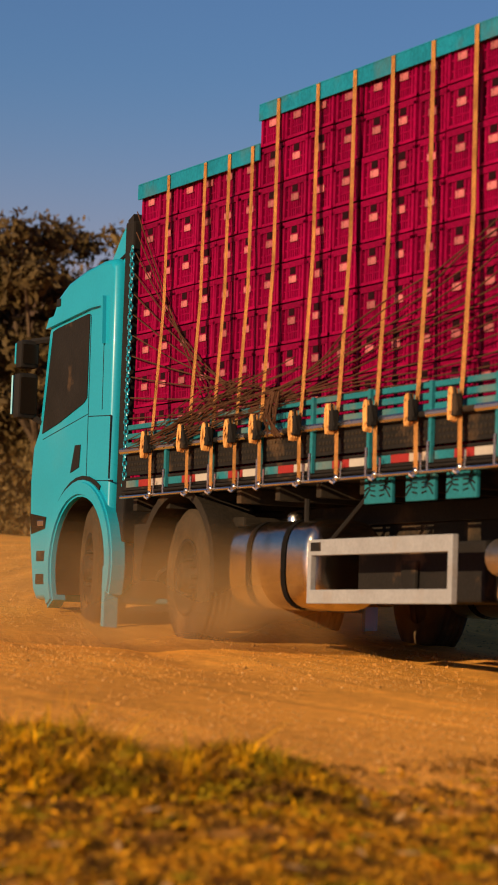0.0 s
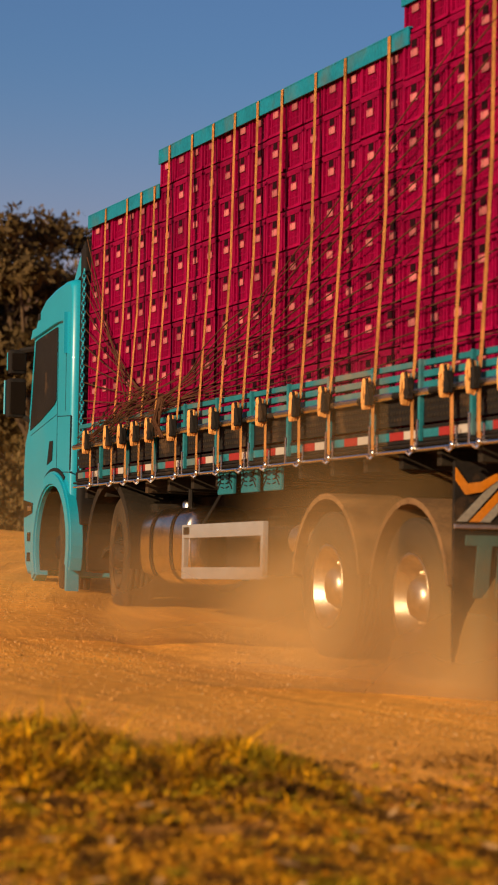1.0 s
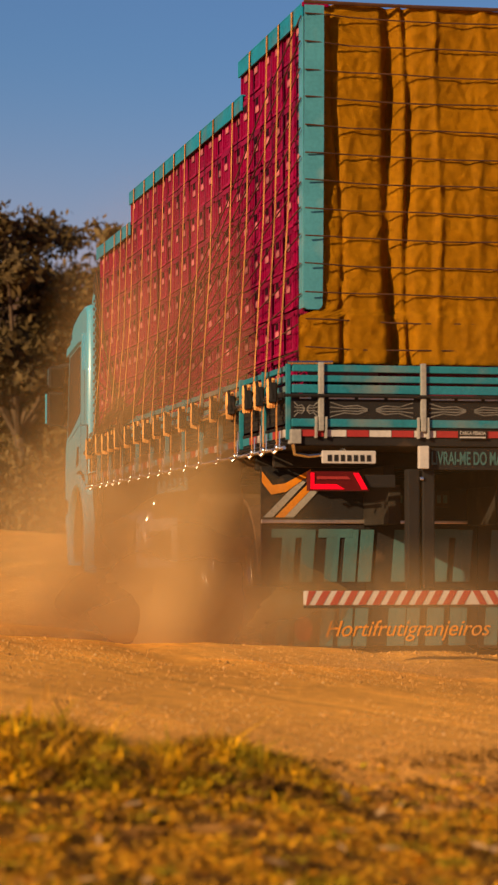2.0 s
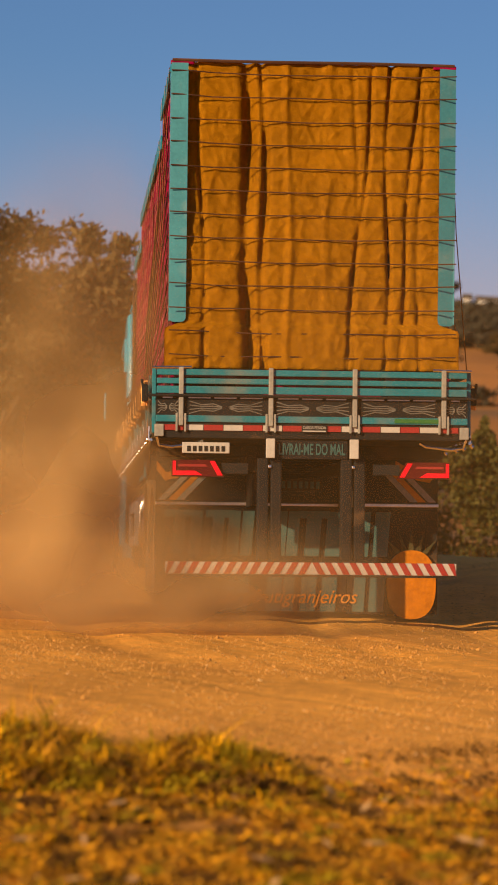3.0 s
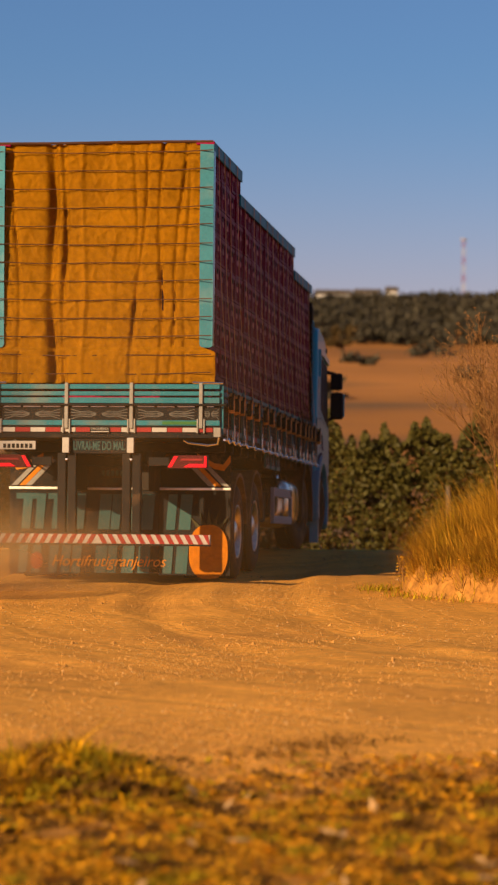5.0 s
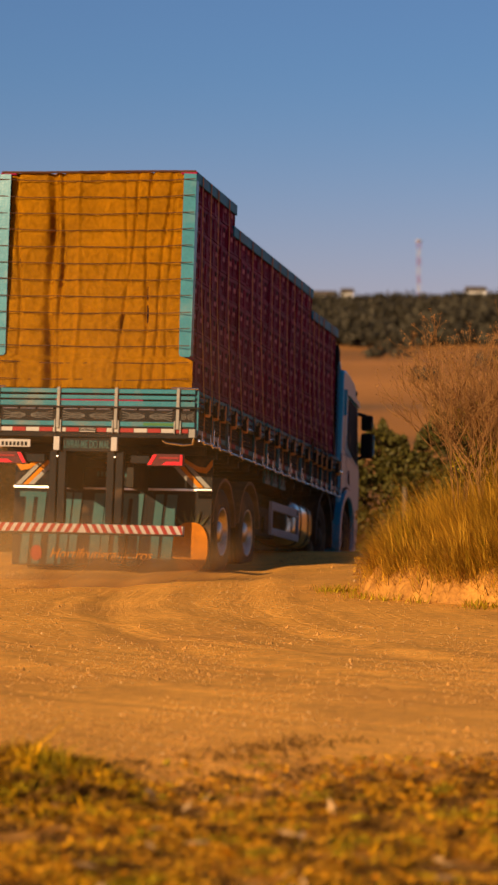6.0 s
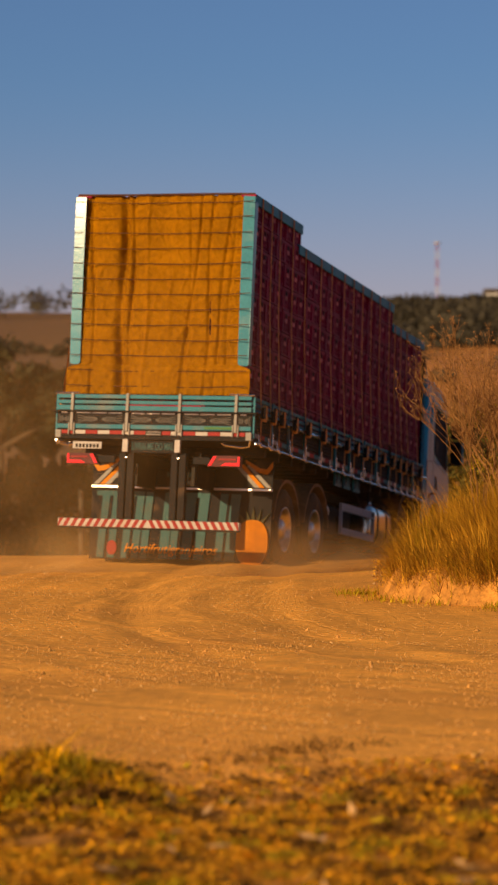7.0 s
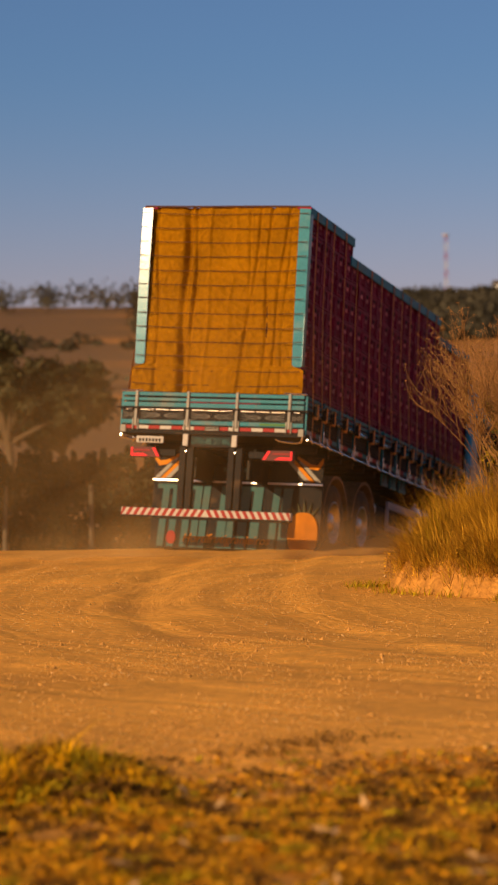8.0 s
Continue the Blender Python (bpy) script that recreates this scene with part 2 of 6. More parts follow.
    cover.operation, litter.data_type = "MULTIPLY", "RGBA"
    litter.inputs["B"].default_value = (0.30, 0.12, 0.018, 1)
    t.links.new(sep.outputs["Y"], verge.inputs[0])
    t.links.new(co.outputs["Object"], spot.inputs["Vector"])
    t.links.new(spot.outputs["Fac"], much.inputs[0])
    t.links.new(verge.outputs[0], cover.inputs[0])
    t.links.new(much.outputs[0], cover.inputs[1])
    t.links.new(cover.outputs[0], litter.inputs["Factor"])
    t.links.new(mix.outputs["Result"], litter.inputs["A"])
    mix = litter
    # tyre tracks swing round the bend
    gap, wob, add, ring, dark = (t.nodes.new("ShaderNode" + k) for k in ("VectorMath", "TexNoise", "Math", "TexNoise", "MapRange"))
    gap.operation, gap.inputs[1].default_value = "DISTANCE", (13.5, 25.0, 0.0)
    wob.inputs["Scale"].default_value = 0.35
    add.operation = "MULTIPLY_ADD"
    add.inputs[1].default_value = 0.9
    ring.noise_dimensions = "1D"
    ring.inputs["Scale"].default_value, ring.inputs["Detail"].default_value, ring.inputs["Roughness"].default_value = 2.6, 5, 0.65
    dark.inputs[1].default_value, dark.inputs[2].default_value, dark.inputs[3].default_value, dark.inputs[4].default_value = 0.3, 0.7, 0.84, 1.08
    t.links.new(co.outputs["Object"], gap.inputs[0])
    t.links.new(co.outputs["Object"], wob.inputs["Vector"])
    t.links.new(wob.outputs["Fac"], add.inputs[0])
    t.links.new(gap.outputs["Value"], add.inputs[2])
    t.links.new(add.outputs[0], ring.inputs["W"])
    t.links.new(ring.outputs["Fac"], dark.inputs[0])
    worn = t.nodes.new("ShaderNodeVectorMath")
    worn.operation = "SCALE"
    t.links.new(mix.outputs["Result"], worn.inputs[0])
    t.links.new(dark.outputs[0], worn.inputs["Scale"])
    t.links.new(worn.outputs[0], b.inputs["Base Color"])
    rut = t.nodes.new("ShaderNodeBump")
    rut.inputs["Strength"].default_value, rut.inputs["Distance"].default_value = 0.5, 0.05
    t.links.new(ring.outputs["Fac"], rut.inputs["Height"])
    t.links.new(b.inputs["Normal"].links[0].from_socket, rut.inputs["Normal"])
    grit, crumb = t.nodes.new("ShaderNodeTexNoise"), t.nodes.new("ShaderNodeBump")
    grit.inputs["Scale"].default_value, grit.inputs["Detail"].default_value, grit.inputs["Roughness"].default_value = 26, 6, 0.7
    crumb.inputs["Strength"].default_value, crumb.inputs["Distance"].default_value = 0.7, 0.02
    t.links.new(co.outputs["Object"], grit.inputs["Vector"])
    t.links.new(grit.outputs["Fac"], crumb.inputs["Height"])
    t.links.new(rut.outputs[0], crumb.inputs["Normal"])
    t.links.new(crumb.outputs[0], b.inputs["Normal"])
    return m


DIRT = ground_material()


# ---- mesh tools ----
def part(name, bm, material, parent=None, label="", smooth=False):
    """Links a bmesh as one mesh object under a thing or a part."""
    me = bpy.data.meshes.new(name)
    bm.to_mesh(me)
    bm.free()
    for m in material if isinstance(material, (list, tuple)) else (material,):
        me.materials.append(m)
    if smooth:
        me.shade_smooth()
    ob = new(name, me)
    ob.parent = parent
    return tagged(ob, label) if label else ob


def mesh_of(name, verts, faces, material, parent=None, label="", smooth=False, slots=None):
    me = bpy.data.meshes.new(name)
    me.from_pydata([tuple(v) for v in verts], [], [tuple(f) for f in faces])
    for m in material if isinstance(material, (list, tuple)) else (material,):
        me.materials.append(m)
    if slots is not None:
        me.polygons.foreach_set("material_index", slots)
    if smooth:
        me.shade_smooth()
    ob = new(name, me)
    ob.parent = parent
    return tagged(ob, label) if label else ob


def box(bm, x0, x1, y0, y1, z0, z1, bevel=0.0, slot=0):
    """A box, its edges rounded by bevel."""
    lo, hi = (min(x0, x1), min(y0, y1), min(z0, z1)), (max(x0, x1), max(y0, y1), max(z0, z1))
    vs = [bm.verts.new((x, y, z)) for x in (lo[0], hi[0]) for y in (lo[1], hi[1]) for z in (lo[2], hi[2])]
    fs = [bm.faces.new([vs[i] for i in f]) for f in ((0, 1, 3, 2), (4, 6, 7, 5), (0, 4, 5, 1), (2, 3, 7, 6), (0, 2, 6, 4), (1, 5, 7, 3))]
    for f in fs:
        f.material_index = slot
    if bevel:
        edges = list({e for f in fs for e in f.edges})
        r = bmesh.ops.bevel(bm, geom=edges, offset=bevel, segments=2, affect="EDGES", profile=0.6)
        for f in r["faces"]:
            f.material_index = slot
    return vs


def boxed(name, dims, material, parent, label="", bevel=0.006):
    bm = bmesh.new()
    box(bm, *dims, bevel=bevel)
    return part(name, bm, material, parent, label)


def tube(bm, points, radius, sides=6, cap=True):
    """A round bar along points."""
    rings = []
    pts = [Vector(p) for p in points]
    for i, p in enumerate(pts):
        d = (pts[min(i + 1, len(pts) - 1)] - pts[max(i - 1, 0)]).normalized()
        a = d.orthogonal().normalized() if abs(d.z) > 0.99 else d.cross(Vector((0, 0, 1))).normalized()
        b = d.cross(a)
        r = radius[i] if isinstance(radius, (list, tuple)) else radius
        rings.append([bm.verts.new(p + (a * math.cos(k * 2 * math.pi / sides) + b * math.sin(k * 2 * math.pi / sides)) * r) for k in range(sides)])
    for u, v in zip(rings, rings[1:]):
        for k in range(sides):
            bm.faces.new((u[k], u[(k + 1) % sides], v[(k + 1) % sides], v[k]))
    if cap:
        bm.faces.new(rings[0][::-1])
        bm.faces.new(rings[-1])


def lathe(bm, profile, sides=32, slot=0, axis="x", centre=(0, 0, 0)):
    """A turned body: profile of (along, radius) round the x axis (or y)."""
    c = Vector(centre)
    rings = []
    for along, r in profile:
        ring = []
        for k in range(sides):
            u, v = r * math.cos(2 * math.pi * k / sides), r * math.sin(2 * math.pi * k / sides)
            ring.append(bm.verts.new(c + (Vector((along, u, v)) if axis == "x" else Vector((u, along, v)))))
        rings.append(ring)
    for a, b in zip(rings, rings[1:]):
        for k in range(sides):
            f = bm.faces.new((a[k], a[(k + 1) % sides], b[(k + 1) % sides], b[k]))
            f.material_index, f.smooth = slot, True
    return rings


def extrude_outline(bm, outline, x0, x1, slot=0):
    """A plate with the (y, z) outline between x0 and x1."""
    a, b = [[bm.verts.new((x, y, z)) for y, z in outline] for x in (x0, x1)]
    n = len(outline)
    fs = [bm.faces.new(a), bm.faces.new(b[::-1])] + [bm.faces.new((a[i], b[i], b[(i + 1) % n], a[(i + 1) % n])) for i in range(n)]
    for f in fs:
        f.material_index = slot
    bmesh.ops.recalc_face_normals(bm, faces=fs)
    return fs


def plate_outline(bm, outline, y0, y1, slot=0):
    """A plate with the (x, z) outline between y0 and y1."""
    a, b = [[bm.verts.new((x, y, z)) for x, z in outline] for y in (y0, y1)]
    n = len(outline)
    fs = [bm.faces.new(a), bm.faces.new(b[::-1])] + [bm.faces.new((a[i], b[i], b[(i + 1) % n], a[(i + 1) % n])) for i in range(n)]
    for f in fs:
        f.material_index = slot
    bmesh.ops.recalc_face_normals(bm, faces=fs)


def lettering(text, x, y, z, size, material, parent, label, shear=0.0, width=None, bold=0.0):
    """Raised letters that face backwards from the truck's tail."""
    cu = bpy.data.curves.new("lettering", "FONT")
    cu.body, cu.size, cu.extrude, cu.shear, cu.align_x, cu.align_y = text, size, 0.002, shear, "CENTER", "CENTER"
    cu.offset = bold
    cu.materials.append(material)
    tmp = bpy.data.objects.new("lettering", cu)
    me = bpy.data.meshes.new_from_object(tmp)
    me.name = "lettering"
    bpy.data.objects.remove(tmp)
    if width:
        xs = [v.co.x for v in me.vertices]
        k = width / (max(xs) - min(xs))
        for v in me.vertices:
            v.co.x *= k
    ob = new("lettering", me)
    ob.parent = parent
    ob.matrix_basis = pose(x, y, z, 90, 0, 0)
    return tagged(ob, label)


def lerp_path(table, v):
    return float(np.interp(v, [a for a, _ in table], [b for _, b in table]))


# ---- the ground ----
NEAR_RELIEF = [(-60, 0.0), (4, 0.0), (9, 0.06), (13, 0.13), (17, 0.08), (21, 0.0), (30, 0.0), (36, 0.03), (38, -0.03), (40, -0.22), (42, -0.42), (45, -0.60), (52, -0.66), (60, -0.9),
               (80, -1.2), (110, 0.2), (150, 3.0), (300, 12.5), (450, 25.0), (600, 30.0), (900, 22.0), (3000, 0.0)]


def relief(x, y):
    """Height of the earth at a place."""
    far = min(1.0, max(0.0, (math.hypot(x, y) - 60) / 60))
    d = math.hypot(x, y) if y > 60 else y
    z = sum(lerp_path(NEAR_RELIEF, d + k) for k in (-1.2, -0.4, 0.4, 1.2)) / 4 if d < 80 else sum(lerp_path(NEAR_RELIEF, d * (1 + k)) for k in (-0.09, -0.03, 0.03, 0.09)) / 4
    z += far * (2.2 * noise.noise((x / 90, y / 90, 3)) + 0.5 * noise.noise((x / 25, y / 25, 7))) * min(1, d / 300)
    if d < 70:
        z += 0.018 * noise.noise((x / 1.7, y / 1.7, 0)) + 0.006 * noise.noise((x / 0.35, y / 0.35, 5))
        # tyre ruts, bent to the right as the lane is
        if 15 < y < 37:
            bend = 0.10 * (y - 24) ** 2 / 10 if y > 24 else 0.02 * (y - 24) ** 2
            w = min(1, (y - 15) / 3, (37 - y) / 2)
            for off, depth in ((-1.1, 0.03), (-0.8, 0.02), (0.9, 0.03), (1.2, 0.02), (-2.6, 0.02), (-3.4, 0.015), (2.3, 0.02)):
                u = x - off - bend + 0.6
                z -= w * depth * math.exp(-(u / 0.16) ** 2) - w * depth * 0.7 * math.exp(-((u - 0.3) / 0.14) ** 2)
    return z


def build_ground():
    ys = list(np.arange(-40, 6, 4.0)) + list(np.arange(6, 16, 0.16)) + list(np.arange(16, 48, 0.22)) + list(np.arange(48, 80, 1.6)) + list(np.geomspace(80, 3000, 70))
    us = np.linspace(-1, 1, 131)
    verts = []
    for y in ys:
        half = max(60, y * 1.1) if (y > 60 or y < 6) else 9 + 51 * max(0, (abs(y - 30) - 18) / 12) if abs(y - 30) > 18 else 9.0
        for u in us:
            # dense in the middle, reaching out at the rims
            x = u * 6.5 if abs(u) < 0.8 else math.copysign(5.2 + (abs(u) - 0.8) / 0.2 * (max(60, y * 1.1) - 5.2), u)
            if y > 60:
                x = u * max(60, y * 0.9)
            verts.append((x, y, relief(x, y)))
    n = len(us)
    faces = [(r * n + c, r * n + c + 1, (r + 1) * n + c + 1, (r + 1) * n + c) for r in range(len(ys) - 1) for c in range(n - 1)]
    g = mesh_of("ground", verts, faces, DIRT, smooth=True)
    tagged(g, "rutted orange dirt road with ploughed red fields beyond", "ground", kind="structure")


build_ground()


def blade_mesh(name, spots, material, label, category, kind="stuff"):
    """Bent tapering blades: spots of (base, lean vector, height, width)."""
    verts, faces = [], []
    for base, lean, h, w in spots:
        b = Vector(base)
        s = Vector((-lean[1], lean[0], 0))
        s = s.normalized() * w / 2 if s.length > 1e-4 else Vector((w / 2, 0, 0))
        mid = b + Vector((lean[0] * 0.35, lean[1] * 0.35, h * 0.6))
        top = b + Vector((lean[0], lean[1], h))
        i = len(verts)
        verts += [b - s, b + s, mid + s * 0.8, mid - s * 0.8, top]
        faces += [(i, i + 1, i + 2, i + 3), (i + 3, i + 2, i + 4)]
    ob = mesh_of(name, verts, faces, material)
    return tagged(ob, label, category, kind=kind)


def leaf_points(n, centre, radii, rng, shell=0.5):
    """Leaf places in an uneven clump."""
    c = Vector(centre)
    out = []
    while len(out) < n:
        v = Vector((rng.gauss(0, 1), rng.gauss(0, 1), rng.gauss(0, 1)))
        if v.length < 1e-3:
            continue
        v.normalize()
        r = shell + (1 - shell) * rng.random()
        r *= 0.72 + 0.5 * noise.noise(v * 2.1 + c * 0.7)
        out.append((c + Vector((v.x * radii[0], v.y * radii[1], v.z * radii[2])) * r, v))
    return out


def leaf_mesh(name, points, size, material, rng, parent=None, label=""):
    """Many small pointed leaves turned at random."""
    verts, faces = [], []
    for p, v in points:
        a = Vector((rng.gauss(0, 1), rng.gauss(0, 1), rng.gauss(0, 1))).normalized()
        b = a.cross(v + Vector((0.01, 0.02, 0.3)))
        b = b.normalized() if b.length > 1e-4 else Vector((1, 0, 0))
        s = size * (0.6 + 0.8 * rng.random())
        i = len(verts)
        verts += [p - a * s, p + b * s * 0.45, p + a * s, p - b * s * 0.45]
        faces.append((i, i + 1, i + 2, i + 3))
    return mesh_of(name, verts, faces, material, parent, label)


# ---- the truck ----
truck = new("truck")
tagged(truck, "dusty teal four-axle flatbed lorry with a raised tail", "truck")
HUB_SLOPE = 0.047     # the tail is jacked up over the rear axles, so the wheels sit higher on the frame towards the cab
WHEEL_R = 0.53
AXLES = [(10.62, "front"), (8.72, "front"), (3.48, "rear"), (2.0, "rear")]


def hub_z(y):
    return WHEEL_R - 0.035 + HUB_SLOPE * y


def arc(cy, cz, r, a0, a1, n):
    return [(cy + r * math.cos(radians(a0 + (a1 - a0) * i / (n - 1))), cz + r * math.sin(radians(a0 + (a1 - a0) * i / (n - 1)))) for i in range(n)]


def build_cab():
    cz = hub_z(10.62)
    arch = arc(10.62, cz + 0.02, 0.585, -22, 202, 19)     # from the front of the wheel over it to its back
    front = [(11.30, 0.72), (11.62, 0.72), (11.70, 0.80), (11.80, 1.2), (11.84, 1.75), (11.80, 2.05), (11.68, 2.20), (11.60, 2.6), (11.52, 3.05), (11.46, 3.22), (11.34, 3.36),
             (11.12, 3.46), (10.75, 3.53), (10.35, 3.57), (10.17, 3.56), (10.10, 3.50), (10.085, 2.4), (10.07, 1.5), (10.07, 0.72), (10.075, 0.70)]
    outline = front + arch[::-1]
    cy, czz = 10.8, 2.1

    def shrunk(k):
        return [(cy + (y - cy) * (1 - k / 0.9), czz + (z - czz) * (1 - k / 1.4)) if not (math.hypot(y - 10.62, z - cz) < 0.63) else (y, z) for y, z in outline]
    bm = bmesh.new()
    xs = [(-1.25, 0.05), (-1.235, 0.022), (-1.19, 0.006), (-1.1, 0.0), (1.1, 0.0), (1.19, 0.006), (1.235, 0.022), (1.25, 0.05)]
    rings = [[bm.verts.new((x, y, z)) for y, z in shrunk(k)] for x, k in xs]
    n = len(outline)
    for a, b in zip(rings, rings[1:]):
        for i in range(n):
            f = bm.faces.new((a[i], a[(i + 1) % n], b[(i + 1) % n], b[i]))
            f.smooth = i < len(front) - 1
    bm.faces.new(rings[0][::-1])
    bm.faces.new(rings[-1])
    bmesh.ops.recalc_face_normals(bm, faces=bm.faces)
    cab = part("cab", bm, TEAL, truck, "glossy teal cab with rounded roof")
    for s in (-1, 1):
        # side window with its black frame
        bm = bmesh.new()
        extrude_outline(bm, [(11.56, 2.17), (11.40, 3.05), (11.30, 3.07), (10.66, 3.13), (10.60, 3.13), (10.60, 2.42), (10.66, 2.38), (11.20, 2.24)], s * 1.248, s * 1.257)
        part("window_frame", bm, BLACK, cab)
        bm = bmesh.new()
        extrude_outline(bm, [(11.52, 2.22), (11.38, 2.97), (10.78, 3.03), (10.75, 3.0), (10.75, 2.43), (11.18, 2.29)], s * 1.25, s * 1.254)
        part("side_window", bm, GLASS_DARK, cab, "dark tinted door window")
        # ridge over the door, rear quarter panel and seams
        bm = bmesh.new()
        extrude_outline(bm, [(11.50, 3.08), (11.44, 3.17), (10.55, 3.24), (10.28, 3.25), (10.26, 2.85), (10.29, 2.85), (10.32, 3.17), (10.55, 3.17)], s * 1.24, s * 1.283)
        part("drip_ridge", bm, TEAL, cab)
        bm = bmesh.new()
        for y0, z0, y1, z1 in ((10.58, 3.12, 10.56, 1.72), (10.56, 1.72, 10.02, 1.70), (11.55, 2.12, 10.58, 2.28), (10.56, 2.26, 10.10, 2.24), (10.10, 2.24, 10.10, 1.72), (10.30, 3.2, 10.28, 2.3)):
            tube(bm, [(s * 1.247, y0, z0), (s * 1.247, y1, z1)], 0.007, 4)
        part("door_seam", bm, BLACK, cab)
        bm = bmesh.new()
        extrude_outline(bm, [(10.90, 1.80), (10.72, 1.84), (10.70, 2.03), (10.82, 2.03)], s * 1.247, s * 1.256)
        part("door_handle", bm, BLACK, cab)
        # flared wheel arch
        bm = bmesh.new()
        o, i = arc(10.62, cz + 0.02, 0.715, -30, 200, 25), arc(10.62, cz + 0.02, 0.575, -30, 200, 25)
        extrude_outline(bm, o + i[::-1], s * 1.16, s * 1.295)
        bmesh.ops.bevel(bm, geom=[e for e in bm.edges if abs(abs(e.verts[0].co.x) - 1.295) < 1e-3 and abs(abs(e.verts[1].co.x) - 1.295) < 1e-3], offset=0.02, segments=2, affect="EDGES")
        part("wheel_arch", bm, TEAL, cab)
        bm = bmesh.new()
        extrude_outline(bm, arc(10.62, cz + 0.02, 0.575, -25, 200, 21) + arc(10.62, cz + 0.02, 0.565, 200, -25, 21), s * 0.75, s * 1.235)
        part("wheel_liner", bm, BLACK_DUSTY, cab)
        bm = bmesh.new()
        extrude_outline(bm, [(10.02, 0.46), (10.08, 0.46), (10.08, 1.0), (10.02, 1.0)], s * 1.16, s * 1.28)
        part("arch_skirt", bm, TEAL, cab)
        bm = bmesh.new()
        extrude_outline(bm, arc(10.62, cz + 0.02, 0.75, 40, 120, 9) + arc(10.62, cz + 0.02, 0.71, 120, 40, 9), s * 1.2, s * 1.262)
        part("arch_gap", bm, BLACK, cab)
        # lower steps and lamp at the front corner
        bm = bmesh.new()
        for z0 in (0.86, 1.06):
            box(bm, s * 1.15, s * 1.262, 11.32, 11.58, z0, z0 + 0.09, 0.01)
        part("step", bm, BLACK, cab)
        bm = bmesh.new()
        extrude_outline(bm, [(11.72, 1.30), (11.42, 1.34), (11.40, 1.44), (11.76, 1.48)], s * 1.225, s * 1.257)
        part("headlight", bm, GLASS_DARK, cab)
        bm = bmesh.new()
        box(bm, s * 1.2, s * 1.258, 11.45, 11.6, 1.36, 1.42, 0.01)
        part("marker_lamp", bm, CHROME, cab)
        # mirrors
        bm = bmesh.new()
        box(bm, s * 1.28, s * 1.47, 11.62, 11.76, 2.30, 2.70, 0.04)
        box(bm, s * 1.28, s * 1.46, 11.62, 11.76, 2.74, 2.99, 0.04)
        tube(bm, [(s * 1.2, 11.5, 3.0), (s * 1.34, 11.68, 2.98)], 0.03)
        tube(bm, [(s * 1.2, 11.6, 2.25), (s * 1.34, 11.68, 2.34)], 0.03)
        m = part("mirror", bm, BLACK, cab, "black double door mirror")
        bm = bmesh.new()
        box(bm, s * 1.30, s * 1.45, 11.612, 11.62, 2.34, 2.66, 0.0)
        box(bm, s * 1.30, s * 1.44, 11.612, 11.62, 2.78, 2.95, 0.0)
        part("mirror_glass", bm, GLASS_DARK, m)
        # air deflector fin behind the roof
        bm = bmesh.new()
        extrude_outline(bm, [(10.42, 3.53), (10.20, 3.76), (10.06, 3.86), (10.03, 3.86), (10.05, 3.45)], s * 1.10, s * 1.16)
        part("roof_fin", bm, TEAL, cab)
        bm = bmesh.new()
        extrude_outline(bm, [(10.06, 3.86), (9.95, 3.90), (9.92, 3.40), (10.04, 3.40)], s * 1.06, s * 1.175)
        tube(bm, [(s * 1.165, 10.40, 3.50), (s * 1.168, 10.16, 3.56), (s * 1.172, 9.96, 3.62)], 0.014, 5)
        part("fin_edge", bm, BLACK, cab)
        bm = bmesh.new()
        box(bm, s * 1.20, s * 1.262, 11.26, 11.34, 3.26, 3.33, 0.012)
        part("roof_marker", bm, BLACK, cab)
        bm = bmesh.new()
        box(bm, s * 1.285, s * 1.465, 11.758, 11.79, 2.34, 2.68, 0.015)
        box(bm, s * 1.285, s * 1.455, 11.758, 11.79, 2.78, 2.97, 0.015)
        tube(bm, [(s * 1.475, 11.75, 2.34), (s * 1.475, 11.75, 2.68)], 0.012, 5)
        part("mirror_back", bm, TEAL, m)
    bm = bmesh.new()
    extrude_outline(bm, [(11.705, 2.22), (11.50, 3.12), (11.44, 3.12), (11.62, 2.22)], -1.1, 1.1)
    part("windscreen", bm, GLASS_DARK, cab)
    bm = bmesh.new()
    box(bm, -1.0, 1.0, 11.80, 11.86, 1.2, 1.95, 0.02)
    part("grille", bm, BLACK, cab)
    bm = bmesh.new()
    box(bm, -1.19, 1.19, 9.915, 10.075, 1.2, 3.84, 0.02)
    part("rear_panel", bm, BLACK, cab)
    bm = bmesh.new()
    box(bm, -0.74, 0.74, 10.09, 11.3, 0.95, 1.6)
    part("wheel_well", bm, BLACK_DUSTY, cab)
    return cab


build_cab()


